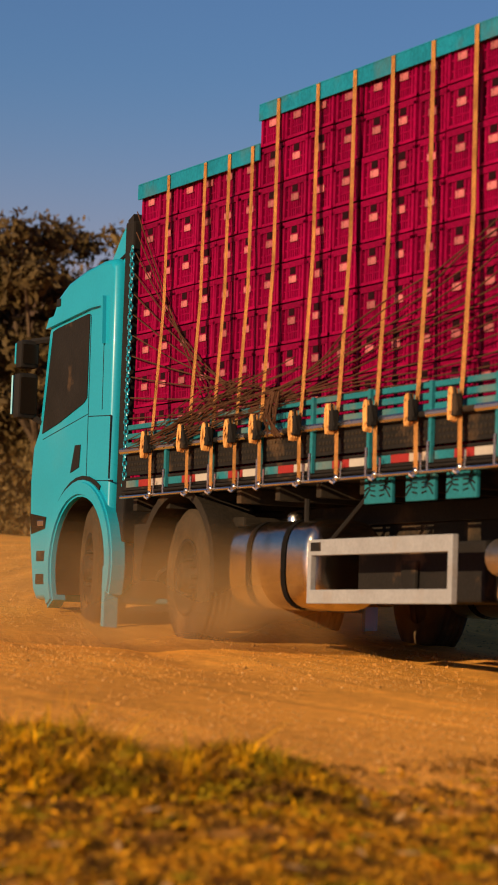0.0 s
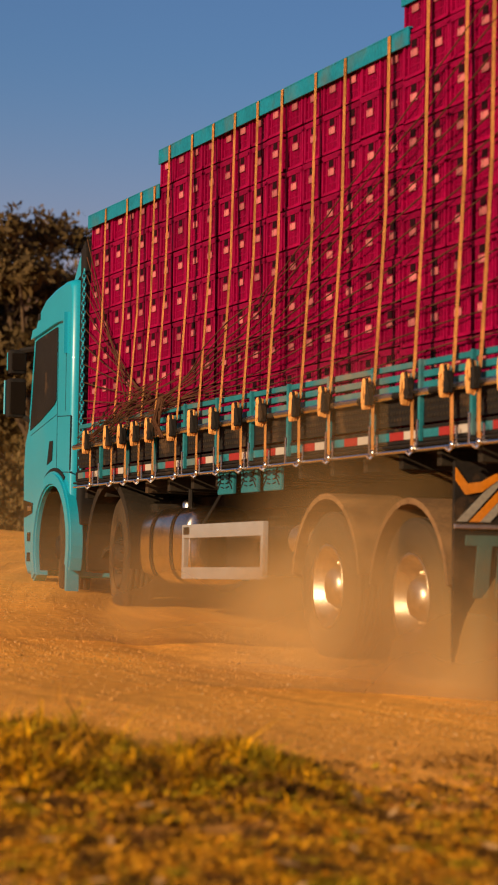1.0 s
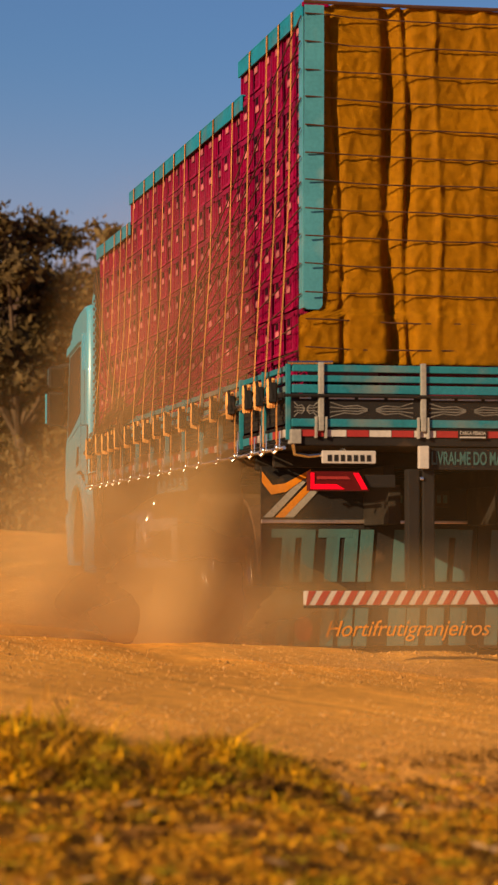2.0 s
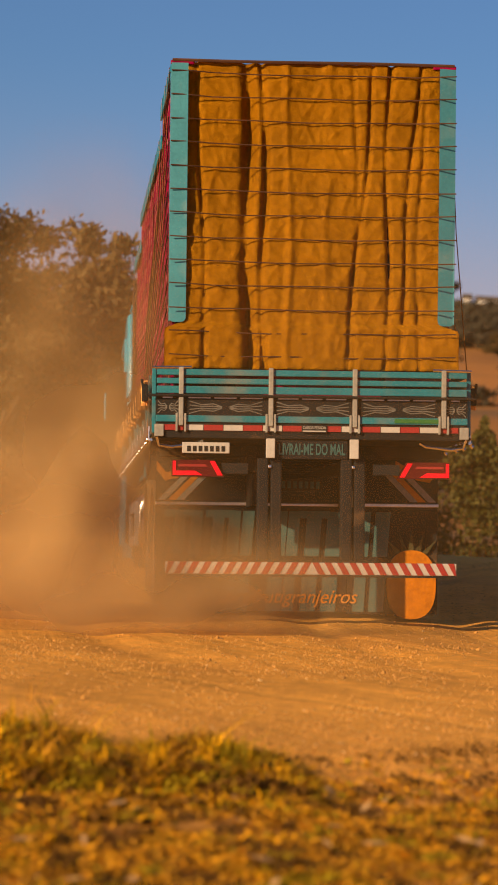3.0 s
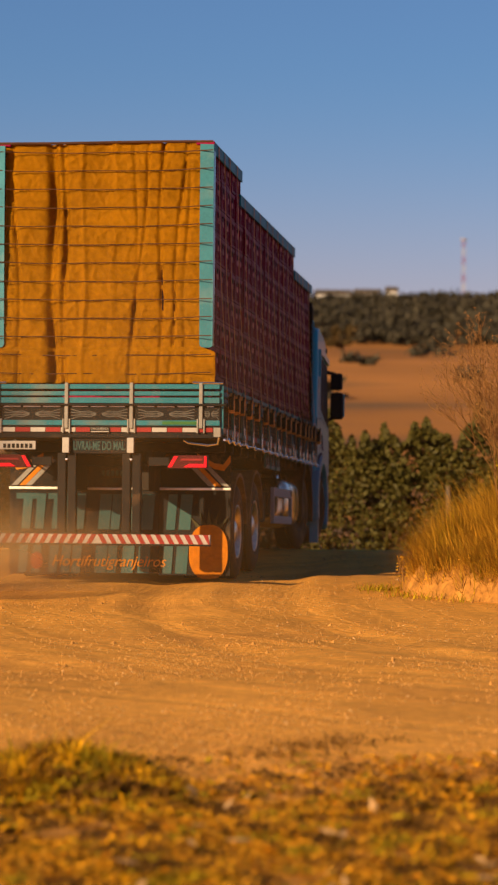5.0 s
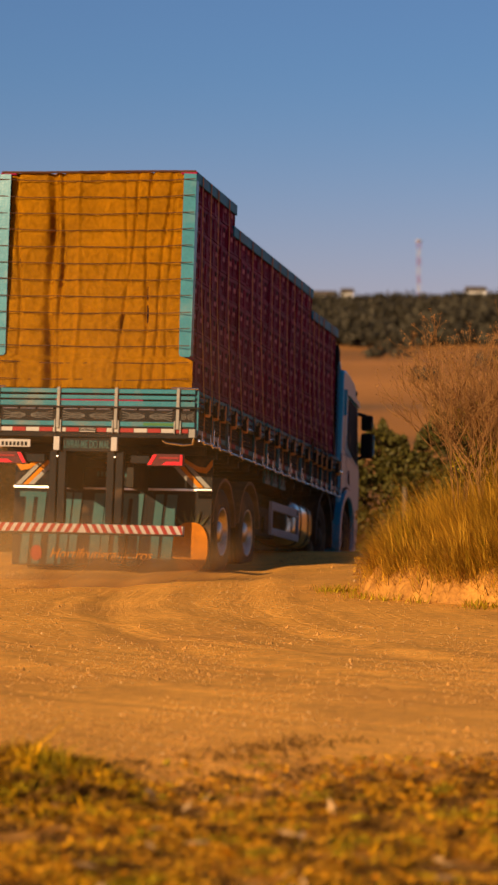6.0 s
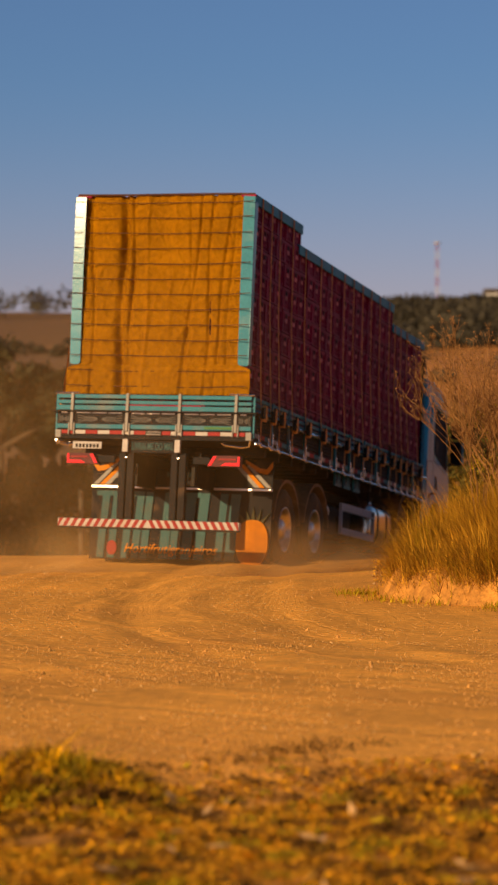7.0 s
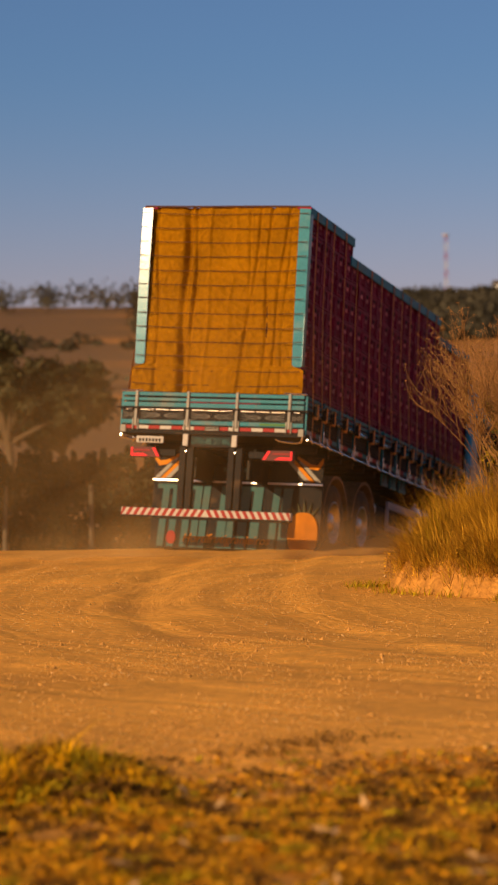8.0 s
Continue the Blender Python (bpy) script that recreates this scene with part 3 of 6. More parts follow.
def wheel_mesh(kind, s):
    """A lorry wheel turned round x, its outer face towards s; rear ones are twins with polished covers."""
    w = new("wheel")
    w.parent = truck
    bm = bmesh.new()
    R, r = WHEEL_R, 0.29
    for off in ((0.0,) if kind == "front" else (0.0, -0.33)):
        prof = [(-0.12, r), (-0.145, r + 0.05), (-0.15, R - 0.13), (-0.135, R - 0.04), (-0.12, R - 0.015)]
        for k in range(5):      # tread ribs with grooves
            a = -0.115 + k * 0.047
            prof += [(a, R), (a + 0.036, R), (a + 0.038, R - 0.014), (a + 0.045, R - 0.014)]
        prof = [p for p in prof if p[0] < 0.12] + [(0.12, R - 0.015), (0.135, R - 0.04), (0.15, R - 0.13), (0.145, r + 0.05), (0.12, r)]
        lathe(bm, [(s * (a + off), q) for a, q in prof], 48)
    bmesh.ops.recalc_face_normals(bm, faces=bm.faces)
    part("tyre", bm, RUBBER, w, "dust-caked ribbed tyre")
    bm = bmesh.new()
    if kind == "front":
        lathe(bm, [(s * a, q) for a, q in ((0.12, 0.292), (0.135, 0.30), (0.13, 0.27), (0.04, 0.25), (0.03, 0.19), (0.09, 0.17), (0.10, 0.12), (0.17, 0.11), (0.19, 0.06), (0.19, 0.001))], 32)
        part("rim", bm, BLACK_DUSTY, w, "dusty dark steel rim")
    else:
        lathe(bm, [(s * a, q) for a, q in ((0.12, 0.292), (0.14, 0.30), (0.13, 0.275), (-0.02, 0.25), (-0.03, 0.16), (0.06, 0.15), (0.11, 0.12), (0.13, 0.06), (0.13, 0.001))], 32)
        part("rim", bm, RIM, w, "polished metal wheel cover")
    for k in range(10):
        bm = bmesh.new()
        a = 2 * math.pi * k / 10
        x0 = 0.09 if kind == "front" else -0.03
        rr = 0.145 if kind == "front" else 0.2
        lathe(bm, [(s * x0, 0.018), (s * (x0 + 0.05), 0.016), (s * (x0 + 0.055), 0.001)], 6, centre=(0, rr * math.cos(a), rr * math.sin(a)))
        part("wheel_nut", bm, BLACK_DUSTY if kind == "front" else RIM, w)
    return w


wheels = []
for s in (-1, 1):
    for kind in ("front", "rear"):
        base = wheel_mesh(kind, s)
        for y, k in AXLES:
            if k != kind:
                continue
            m = pose(s * (1.03 if kind == "front" else 1.08), y, hub_z(y))
            if base.get("placed"):
                w = copy_thing(base, m)
            else:
                w, base.matrix_basis = base, m
                base["placed"] = 1
            wheels.append((w, m, 0.8 if y > 10 else 0.4 if y > 8 else 0.0))
for w, *_ in wheels:
    if "placed" in w:
        del w["placed"]


def build_chassis():
    for s in (-1, 1):
        boxed("frame_rail", (s * 0.36, s * 0.45, 0.55, 11.2, 1.02, 1.30), BLACK_DUSTY, truck)
    for y, k in AXLES:
        bm = bmesh.new()
        tube(bm, [(-1.0, y, hub_z(y)), (1.0, y, hub_z(y))], 0.09 if k == "front" else 0.12, 10)
        box(bm, -0.45, -0.36, y - 0.6, y + 0.6, hub_z(y) + 0.08, hub_z(y) + 0.16)
        box(bm, 0.36, 0.45, y - 0.6, y + 0.6, hub_z(y) + 0.08, hub_z(y) + 0.16)
        part("axle", bm, BLACK_DUSTY, truck)
    for y in np.arange(0.9, 9.8, 0.62):
        boxed("cross_beam", (-1.22, 1.22, y, y + 0.07, 1.44, 1.55), BLACK_DUSTY, truck)
    for s in (-1, 1):
        boxed("long_beam", (s * 0.42, s * 0.50, 0.5, 9.7, 1.30, 1.44), BLACK_DUSTY, truck)
        # mudguard of the second axle
        cz = hub_z(8.72)
        bm = bmesh.new()
        extrude_outline(bm, arc(8.72, cz, 0.70, -12, 190, 21) + arc(8.72, cz, 0.63, 190, -12, 21), s * 0.85, s * 1.27)
        part("mudguard", bm, BLACK_DUSTY, truck, "dusty dark plastic mudguard")
        bm = bmesh.new()
        box(bm, s * 0.62, s * 1.05, 8.0, 9.3, 1.28, 1.36, 0.02)
        part("inner_guard", bm, BLACK_DUSTY, truck)
        # mudguards over the rear twins
        for y in (3.48, 2.0):
            c2 = hub_z(y)
            bm = bmesh.new()
            extrude_outline(bm, arc(y, c2, 0.66, 8, 172, 17) + arc(y, c2, 0.62, 172, 8, 17), s * 0.72, s * 1.24)
            part("mudguard", bm, FENDER, truck, "dust-covered rear mudguard")
        # dark gear between cab and second axle
        bm = bmesh.new()
        box(bm, s * 0.55, s * 1.1, 9.42, 9.9, 0.75, 1.35, 0.03)
        box(bm, s * 0.5, s * 1.0, 9.30, 9.44, 0.85, 1.2, 0.02)
        tube(bm, [(s * 1.1, 9.6, 0.9), (s * 1.14, 9.45, 0.8), (s * 1.12, 9.3, 0.95), (s * 1.0, 9.2, 1.05)], 0.02)
        part("battery_box", bm, BLACK_DUSTY, truck)
    # fuel tank on the near side, with its straps, and its twin
    for s in (-1, 1):
        bm = bmesh.new()
        cyl = [(0.935 + 0.315 * math.copysign(abs(math.cos(a)) ** 0.62, math.cos(a)), 0.985 + 0.325 * math.copysign(abs(math.sin(a)) ** 0.62, math.sin(a))) for a in (2 * math.pi * (k + 0.5) / 36 for k in range(36))]
        rings = []
        for y, k in ((6.585, 0.55), (6.595, 0.80), (6.615, 0.91), (6.64, 0.97), (6.68, 1.0), (7.80, 1.0), (7.85, 0.97), (7.88, 0.90)):
            rings.append([bm.verts.new((s * (0.93 + (x - 0.93) * k), y, 0.985 + (z - 0.985) * k)) for x, z in cyl])
        for a, b in zip(rings, rings[1:]):
            for i in range(len(cyl)):
                f = bm.faces.new((a[i], a[(i + 1) % len(cyl)], b[(i + 1) % len(cyl)], b[i]))
                f.smooth = True
        bm.faces.new(rings[0])
        bm.faces.new(rings[-1][::-1])
        bmesh.ops.recalc_face_normals(bm, faces=bm.faces)
        tank = part("fuel_tank", bm, TANK, truck, "polished metal fuel tank")
        for y in (6.95, 7.5):
            bm = bmesh.new()
            loop = [(s * (0.93 + (x - 0.93) * 1.02), y, 0.985 + (z - 0.985) * 1.02) for x, z in cyl]
            a = [bm.verts.new((p[0], y - 0.035, p[2])) for p in loop]
            b = [bm.verts.new((p[0], y + 0.035, p[2])) for p in loop]
            for i in range(len(loop)):
                bm.faces.new((a[i], b[i], b[(i + 1) % len(loop)], a[(i + 1) % len(loop)]))
            bmesh.ops.solidify(bm, geom=bm.faces[:], thickness=0.008)
            part("tank_strap", bm, BLACK, tank)
        bm = bmesh.new()
        lathe(bm, [(0, 0.06), (0.05, 0.06), (0.07, 0.04), (0.075, 0.001)], 14, axis="y")
        for v in bm.verts:
            v.co = Vector((s * 0.98 + v.co.x, 7.3 + v.co.z, 1.30 + v.co.y))
        part("filler_cap", bm, CHROME, tank)
        # white side guard frame round a dark opening
        guard = new("side_guard")
        guard.parent = truck
        tagged(guard, "white side guard frame")
        y0, y1, z0, z1 = 4.55, 6.47, 0.70, 1.14
        for d in ((y0, y1, z1 - 0.11, z1), (y0, y1, z0, z0 + 0.095), (y0, y0 + 0.055, z0 + 0.09, z1 - 0.1), (y1 - 0.05, y1, z0 + 0.09, z1 - 0.1)):
            boxed("bar", (s * 1.27, s * 1.315, *d), GUARD, guard)
        boxed("badge", (s * 1.314, s * 1.319, 6.28, 6.42, 1.06, 1.12), BLACK, guard, bevel=0)
        bm = bmesh.new()
        box(bm, s * 0.6, s * 0.98, 4.7, 6.35, 0.72, 1.12, 0.02)
        box(bm, s * 0.98, s * 1.02, 5.5, 5.7, 0.78, 1.0, 0.02)
        part("equipment_box", bm, BLACK, truck)
        # air cylinders behind the guard
        for z, x in ((1.0, 1.05), (0.78, 0.95)):
            bm = bmesh.new()
            lathe(bm, [(3.85, 0.001), (3.86, 0.09), (3.9, 0.12), (4.4, 0.12), (4.44, 0.09), (4.45, 0.001)], 18, axis="y", centre=(s * x, 0, z))
            part("air_cylinder", bm, STEEL, truck)
        # teal ornament boards under the bed
        for y in (5.48, 4.93, 4.42):
            boxed("ornament_board", (s * 1.20, s * 1.23, y, y + 0.37, 1.37, 1.63), TEAL_WOOD, truck, "teal board with dark scroll ornament", 0.008)
            bm = bmesh.new()
            for k in range(4):
                for e in (-1, 1):
                    c = y + 0.185
                    tube(bm, [(s * 1.234, c + e * 0.17, 1.41 + 0.05 * k), (s * 1.234, c + e * 0.14, 1.44 + 0.035 * k), (s * 1.234, c + e * 0.10, 1.47 + 0.012 * k)], 0.006, 4)
                    tube(bm, [(s * 1.234, c + e * 0.03, 1.42 + 0.035 * k), (s * 1.234, c + e * 0.09, 1.43 + 0.03 * k)], 0.005, 4)
            tagged(part("scroll", bm, BLACK, truck), kind="stuff")
        bm = bmesh.new()
        tube(bm, [(s * 1.1, 6.0, 1.45), (s * 1.15, 6.75, 0.95)], 0.02)
        tube(bm, [(s * 1.1, 6.9, 1.45), (s * 1.1, 6.9, 1.1)], 0.02)
        part("stay_rod", bm, BLACK, truck)


build_chassis()

BED_L = 9.72
STRAP_Y = [9.25, 8.58, 8.16, 7.77, 7.37, 6.76, 6.22, 5.69, 5.16, 4.62, 3.92, 3.34, 2.54, 1.88, 1.26, 0.86, 0.42]


def build_bed():
    boxed("bed_floor", (-1.28, 1.28, 0.05, BED_L, 1.555, 1.615), BLACK_DUSTY, truck)
    for s in (-1, 1):
        x0, x1 = s * 1.262, s * 1.30
        side = new("side_board")
        side.parent = truck
        tagged(side, "teal slatted side board with black ornament panel")
        n = 12
        for k in range(n):
            a, b = 0.06 + (BED_L - 0.12) * k / n, 0.06 + (BED_L - 0.12) * (k + 1) / n
            for z0, z1 in ((2.085, 2.125), (2.01, 2.055), (1.935, 1.985)):
                boxed("slat", (x0, x1, a + 0.02, b - 0.02, z0, z1), TEAL_WOOD, side, bevel=0.005)
            boxed("panel", (x0, x1 - s * 0.012, a + 0.01, b - 0.01, 1.72, 1.90), BLACK, side, bevel=0)
            # white scrollwork on the black panel
            bm = bmesh.new()
            for q in range(14):
                for r in range(3):
                    yy, zz = a + 0.06 + q * (b - a - 0.1) / 14 + 0.012 * (r % 2), 1.76 + 0.045 * r
                    box(bm, x1 - s * 0.016, x1 - s * 0.006, yy - 0.013, yy + 0.013, zz - 0.012, zz + 0.012, 0.004)
            part("ornament_mesh", bm, BLACK_DUSTY, side)
            boxed("lower_slat", (x0, x1, a + 0.005, b - 0.005, 1.685, 1.70), BLACK, side, bevel=0)
            # reflective strip: red, white, teal
            w = (b - a) * 0.90 / 3
            for j, m in enumerate((WHITE, RED, TEAL_WOOD)):
                boxed("reflector", (x1 - s * 0.02, x1 + s * 0.004, a + 0.04 + j * w, a + 0.04 + (j + 1) * w - 0.004, 1.622, 1.676), m, side, bevel=0)
            boxed("post", (x1 - s * 0.01, x1 + s * 0.022, a - 0.018, a + 0.018, 1.60, 2.13), TEAL_WOOD, side, bevel=0.004)
            if k:
                boxed("latch", (x1 + s * 0.016, x1 + s * 0.036, a - 0.012, a + 0.012, 1.54, 1.74), CHROME, side, bevel=0.004)
        boxed("skirt_rail", (x0, x1 - s * 0.004, 0.05, BED_L, 1.60, 1.685), BLACK, side, bevel=0)
        for z, r, m in ((1.915, 0.022, BLACK), (1.545, 0.013, CHROME), (1.58, 0.01, BLACK)):
            bm = bmesh.new()
            tube(bm, [(s * 1.325, 0.1, z), (s * 1.325, BED_L - 0.05, z)], r, 8)
            part("rope_rail", bm, m, side)
        for k in range(16):
            bm = bmesh.new()
            tube(bm, [(s * 1.325, 0.25 + k * 0.6, 1.915), (s * 1.325, 0.68 + k * 0.6, 1.915)], 0.027, 9)
            part("rail_bar", bm, CHROME, side)
        for y in STRAP_Y:
            bm = bmesh.new()
            yy = y - 0.19
            tube(bm, [(s * 1.33, yy, 1.60), (s * 1.345, yy, 1.54), (s * 1.365, yy + 0.01, 1.515), (s * 1.375, yy + 0.03, 1.53)], 0.014, 7)
            tube(bm, [(s * 1.34, yy - 0.045, 1.66), (s * 1.34, yy - 0.045, 1.54)], 0.007, 5)
            lathe(bm, [(s * 1.335, 0.001), (s * 1.335, 0.024), (s * 1.36, 0.024), (s * 1.365, 0.001)], 10, centre=(0, yy, 1.55))
            part("hook", bm, CHROME, side)


build_bed()


def build_tail():
    tail = new("tailboard")
    tail.parent = truck
    tagged(tail, "teal slatted tailboard with chrome posts and white scrolls")
    posts = (-1.085, -0.345, 0.35, 1.09)
    edges = (-1.295,) + posts + (1.295,)
    for a, b in zip(edges, edges[1:]):
        for z0, z1 in ((2.075, 2.125), (2.005, 2.05), (1.925, 1.985)):
            boxed("slat", (a + 0.01, b - 0.01, 0.0, 0.04, z0, z1), TEAL_WOOD, tail, bevel=0.005)
        boxed("panel", (a + 0.005, b - 0.005, 0.012, 0.04, 1.745, 1.915), BLACK, tail, bevel=0)
        boxed("lower_slat", (a + 0.005, b - 0.005, 0.0, 0.04, 1.69, 1.745), TEAL_WOOD, tail, bevel=0.005)
        wide = b - a > 0.4
        bm = bmesh.new()
        c = (a + b) / 2
        for e in (-1, 1):
            for q in (-1, -0.35, 0.35, 1):
                k = 1.0 if wide else 0.28
                tube(bm, [(c + e * 0.03 * k, 0.01, 1.81 + q * 0.006), (c + e * 0.10 * k, 0.01, 1.81 + q * 0.03), (c + e * 0.20 * k, 0.01, 1.81 + q * 0.022), (c + e * 0.30 * k, 0.01, 1.81 + q * 0.052)], 0.0045, 4)
        tagged(part("scroll", bm, SCROLL, tail, "white painted scroll"), kind="stuff")
        for k in range(3 if wide else 1):
            w = (b - a - 0.1) / (3 if wide else 1)
            boxed("clip", (a + 0.06 + k * w, a + 0.03 + (k + 1) * w, 0.0, 0.03, 1.885, 1.90), STEEL, tail, bevel=0)
    for x in posts:
        boxed("post", (x - 0.019, x + 0.019, -0.025, 0.015, 1.66, 2.14), DULL_WHITE, tail, "pale metal post", 0.006)
        for e in (-1, 1):
            boxed("hinge", (x + e * 0.035 - 0.008, x + e * 0.035 + 0.008, -0.02, 0.02, 1.61, 1.76), DULL_WHITE, tail, bevel=0.003)
    bm = bmesh.new()
    tube(bm, [(-1.36, -0.03, 1.905), (1.36, -0.03, 1.905)], 0.012, 8)
    part("rope_rail", bm, BLACK, tail)
    bm = bmesh.new()
    tube(bm, [(-1.32, 0.0, 2.135), (-1.0, 0.0, 2.14)], 0.012, 6)
    tube(bm, [(1.0, 0.0, 2.14), (1.32, 0.0, 2.135)], 0.012, 6)
    part("corner_cap", bm, CHROME, tail)
    boxed("rear_beam", (-1.29, 1.29, 0.02, 0.16, 1.56, 1.69), BLACK, truck)
    for k in range(15):
        a = -1.22 + 2.44 * k / 15
        boxed("reflector", (a, a + 2.44 / 15 - 0.006, 0.006, 0.02, 1.622, 1.668), RED if k % 2 == 0 else WHITE, truck, bevel=0)
    for s in (-1, 1):
        boxed("corner_plate", (s * 1.225, s * 1.30, -0.005, 0.10, 1.57, 1.67), DULL_WHITE, truck)
        bm = bmesh.new()
        tube(bm, [(s * 1.28, 0.03, 1.57), (s * 1.26, 0.05, 1.50), (s * 1.16, 0.06, 1.485), (s * 0.95, 0.06, 1.51), (s * 0.90, 0.06, 1.54)], 0.014, 6)
        part("corner_rope_bar", bm, CHROME, truck)
        boxed("post_reflector", (s * 0.346 - 0.036, s * 0.346 + 0.036, -0.03, 0.02, 1.40, 1.56), WHITE, truck, "white reflector plate")
        # twin uprights of the underrun guard
        for e in (-0.055, 0.055):
            boxed("upright", (s * 0.346 + e - 0.045, s * 0.346 + e + 0.045, 0.05, 0.15, 0.56, 1.40), BLACK, truck, bevel=0.012)
        boxed("upright_bolt", (s * 0.346 - 0.014, s * 0.346 + 0.014, 0.03, 0.05, 1.32, 1.345), CHROME, truck)
        # tail lamps
        lamp = new("tail_lamp")
        lamp.parent = truck
        tagged(lamp, "slanted red tail lamp, lit")
        bm = bmesh.new()
        plate_outline(bm, [(s * 0.72, 1.245), (s * 0.80, 1.38), (s * 1.15, 1.38), (s * 1.15, 1.245)], 0.06, 0.16)
        part("lamp_body", bm, RED_LAMP, lamp)
        bm = bmesh.new()
        plate_outline(bm, [(s * 0.735, 1.255), (s * 0.80, 1.37), (s * 0.84, 1.37), (s * 0.775, 1.255)], 0.052, 0.06)
        plate_outline(bm, [(s * 1.12, 1.255), (s * 1.12, 1.37), (s * 1.145, 1.37), (s * 1.145, 1.255)], 0.052, 0.06)
        plate_outline(bm, [(s * 0.90, 1.255), (s * 0.96, 1.29), (s * 1.12, 1.29), (s * 1.12, 1.255)], 0.052, 0.06)
        part("light_strip", bm, RED_GLOW, lamp)
        bm = bmesh.new()
        plate_outline(bm, [(s * 0.86, 1.325), (s * 0.88, 1.345), (s * 1.10, 1.345), (s * 1.10, 1.325)], 0.05, 0.06)
        part("reflector_bar", bm, RED, lamp)
        boxed("lamp_bracket", (s * 0.52, s * 0.74, 0.10, 0.15, 1.27, 1.36), BLACK, truck)
        # large mud flaps with their chrome band and swooshes above
        flap = new("mud_flap")
        flap.parent = truck
        tagged(flap, "black rear mud panel with faded teal letters and a bright band")
        boxed("sheet", (s * 0.44, s * 1.235, 1.280, 1.310, 0.10, 1.46), BLACK, flap, bevel=0.004)
        boxed("band", (s * 0.44, s * 1.24, 1.255, 1.278, 1.035, 1.065), STEEL, flap)
        bm = bmesh.new()
        for (dx, mm) in ((0.0, 0), (0.09, 1), (0.16, 0)):
            plate_outline(bm, [(s * (1.22 - dx), 1.08), (s * (1.15 - dx), 1.08), (s * (0.88 - dx), 1.36), (s * (0.92 - dx), 1.38)], 1.270, 1.278, mm)
        plate_outline(bm, [(s * 1.23, 1.34), (s * 1.16, 1.25), (s * 1.05, 1.27), (s * 0.86, 1.40), (s * 0.86, 1.44), (s * 1.05, 1.335), (s * 1.15, 1.32), (s * 1.23, 1.42)], 1.266, 1.276, 1)
        part("swoosh", bm, (DULL_WHITE, ORANGE), flap, "orange and white painted swoosh")
    boxed("mud_panel", (-0.438, 0.438, 1.290, 1.310, 0.12, 1.30), BLACK, truck, "black centre mud panel", 0.004)
    boxed("mud_panel_band", (-0.43, 0.43, 1.272, 1.288, 1.035, 1.06), STEEL, truck)
    # the name across the panels stays as plain slanted bars, in two tiers
    xs = [-1.10, -0.95, -0.76, -0.62, -0.50, -0.24, -0.10, 0.06, 0.24, 0.52, 0.66]
    for x in xs:
        wdt = 0.10 if (int(x * 100) % 3) else 0.13
        bm = bmesh.new()
        plate_outline(bm, [(x, 0.60), (x + wdt, 0.60), (x + wdt + 0.03, 0.99), (x + 0.03, 0.99)], 1.266, 1.276)
        part("letter_bar", bm, SIGN_TEAL, truck)
        bm = bmesh.new()
        plate_outline(bm, [(x - 0.035, 0.12), (x + wdt - 0.035, 0.12), (x + wdt - 0.01, 0.50), (x - 0.01, 0.50)], 1.266, 1.276)
        part("letter_bar", bm, SIGN_TEAL, truck)
    for x in (-1.16, -0.80, 0.02):
        bm = bmesh.new()
        plate_outline(bm, [(x, 0.93), (x + 0.26, 0.93), (x + 0.265, 0.995), (x + 0.005, 0.995)], 1.264, 1.274)
        part("letter_bar", bm, SIGN_TEAL, truck)
    lettering("Hortifrutigranjeiros", -0.12, 1.258, 0.245, 0.17, ORANGE, truck, "orange slanted lettering on the mud panels", 0.35, 1.28)
    # painted fruits, kept plain
    fruit = new("painted_pineapple")
    fruit.parent = truck
    tagged(fruit, "plain orange pineapple cut-out with green leaves")
    bm = bmesh.new()
    oval = [(1.0 + 0.215 * math.copysign(abs(math.cos(a)) ** 0.85, math.cos(a)), 0.36 + 0.30 * math.copysign(abs(math.sin(a)) ** 0.8, math.sin(a))) for a in (2 * math.pi * k / 36 for k in range(36))]
    plate_outline(bm, oval, 1.230, 1.270)
    part("fruit", bm, PINEAPPLE, fruit)
    bm = bmesh.new()
    for dx, h, l in ((-0.11, 0.10, -0.10), (-0.05, 0.16, -0.05), (0.0, 0.20, 0.0), (0.05, 0.16, 0.06), (0.11, 0.10, 0.11)):
        plate_outline(bm, [(1.0 + dx - 0.03, 0.63), (1.0 + dx + 0.03, 0.63), (1.0 + dx + l, 0.67 + h * 0.8)], 1.245, 1.265)
    part("leaf", bm, DARK_LEAF, fruit)
    bm = bmesh.new()
    plate_outline(bm, [(-0.92 + 0.07 * math.cos(2 * math.pi * k / 20), 0.25 + 0.095 * math.sin(2 * math.pi * k / 20)) for k in range(20)], 1.255, 1.270)
    part("painted_fruit", bm, RED, truck, "plain small red painted fruit")
    # number plate and signs
    boxed("number_plate", (-1.07, -0.68, 0.03, 0.05, 1.435, 1.525), WHITE, truck, "white number plate with dark bars")
    for k in range(7):
        boxed("plate_bar", (-1.03 + k * 0.047, -1.0 + k * 0.047, 0.026, 0.032, 1.45, 1.495), BLACK, truck, bevel=0)
    boxed("sign_board", (-0.30, 0.30, 0.04, 0.06, 1.395, 1.55), BLACK, truck, "black board with teal words")
    lettering("LIVRAI-ME DO MAL", 0.0, 0.036, 1.472, 0.13, SIGN_TEAL, truck, "narrow teal capital letters", 0.0, 0.55, 0.002)
    boxed("load_sign", (-0.09, 0.12, -0.006, 0.0, 1.612, 1.675), BLACK, truck, "small black load sign", 0)
    lettering("CARGA PESADA", 0.015, -0.009, 1.653, 0.036, WHITE, truck, "white capital letters", 0, 0.19)
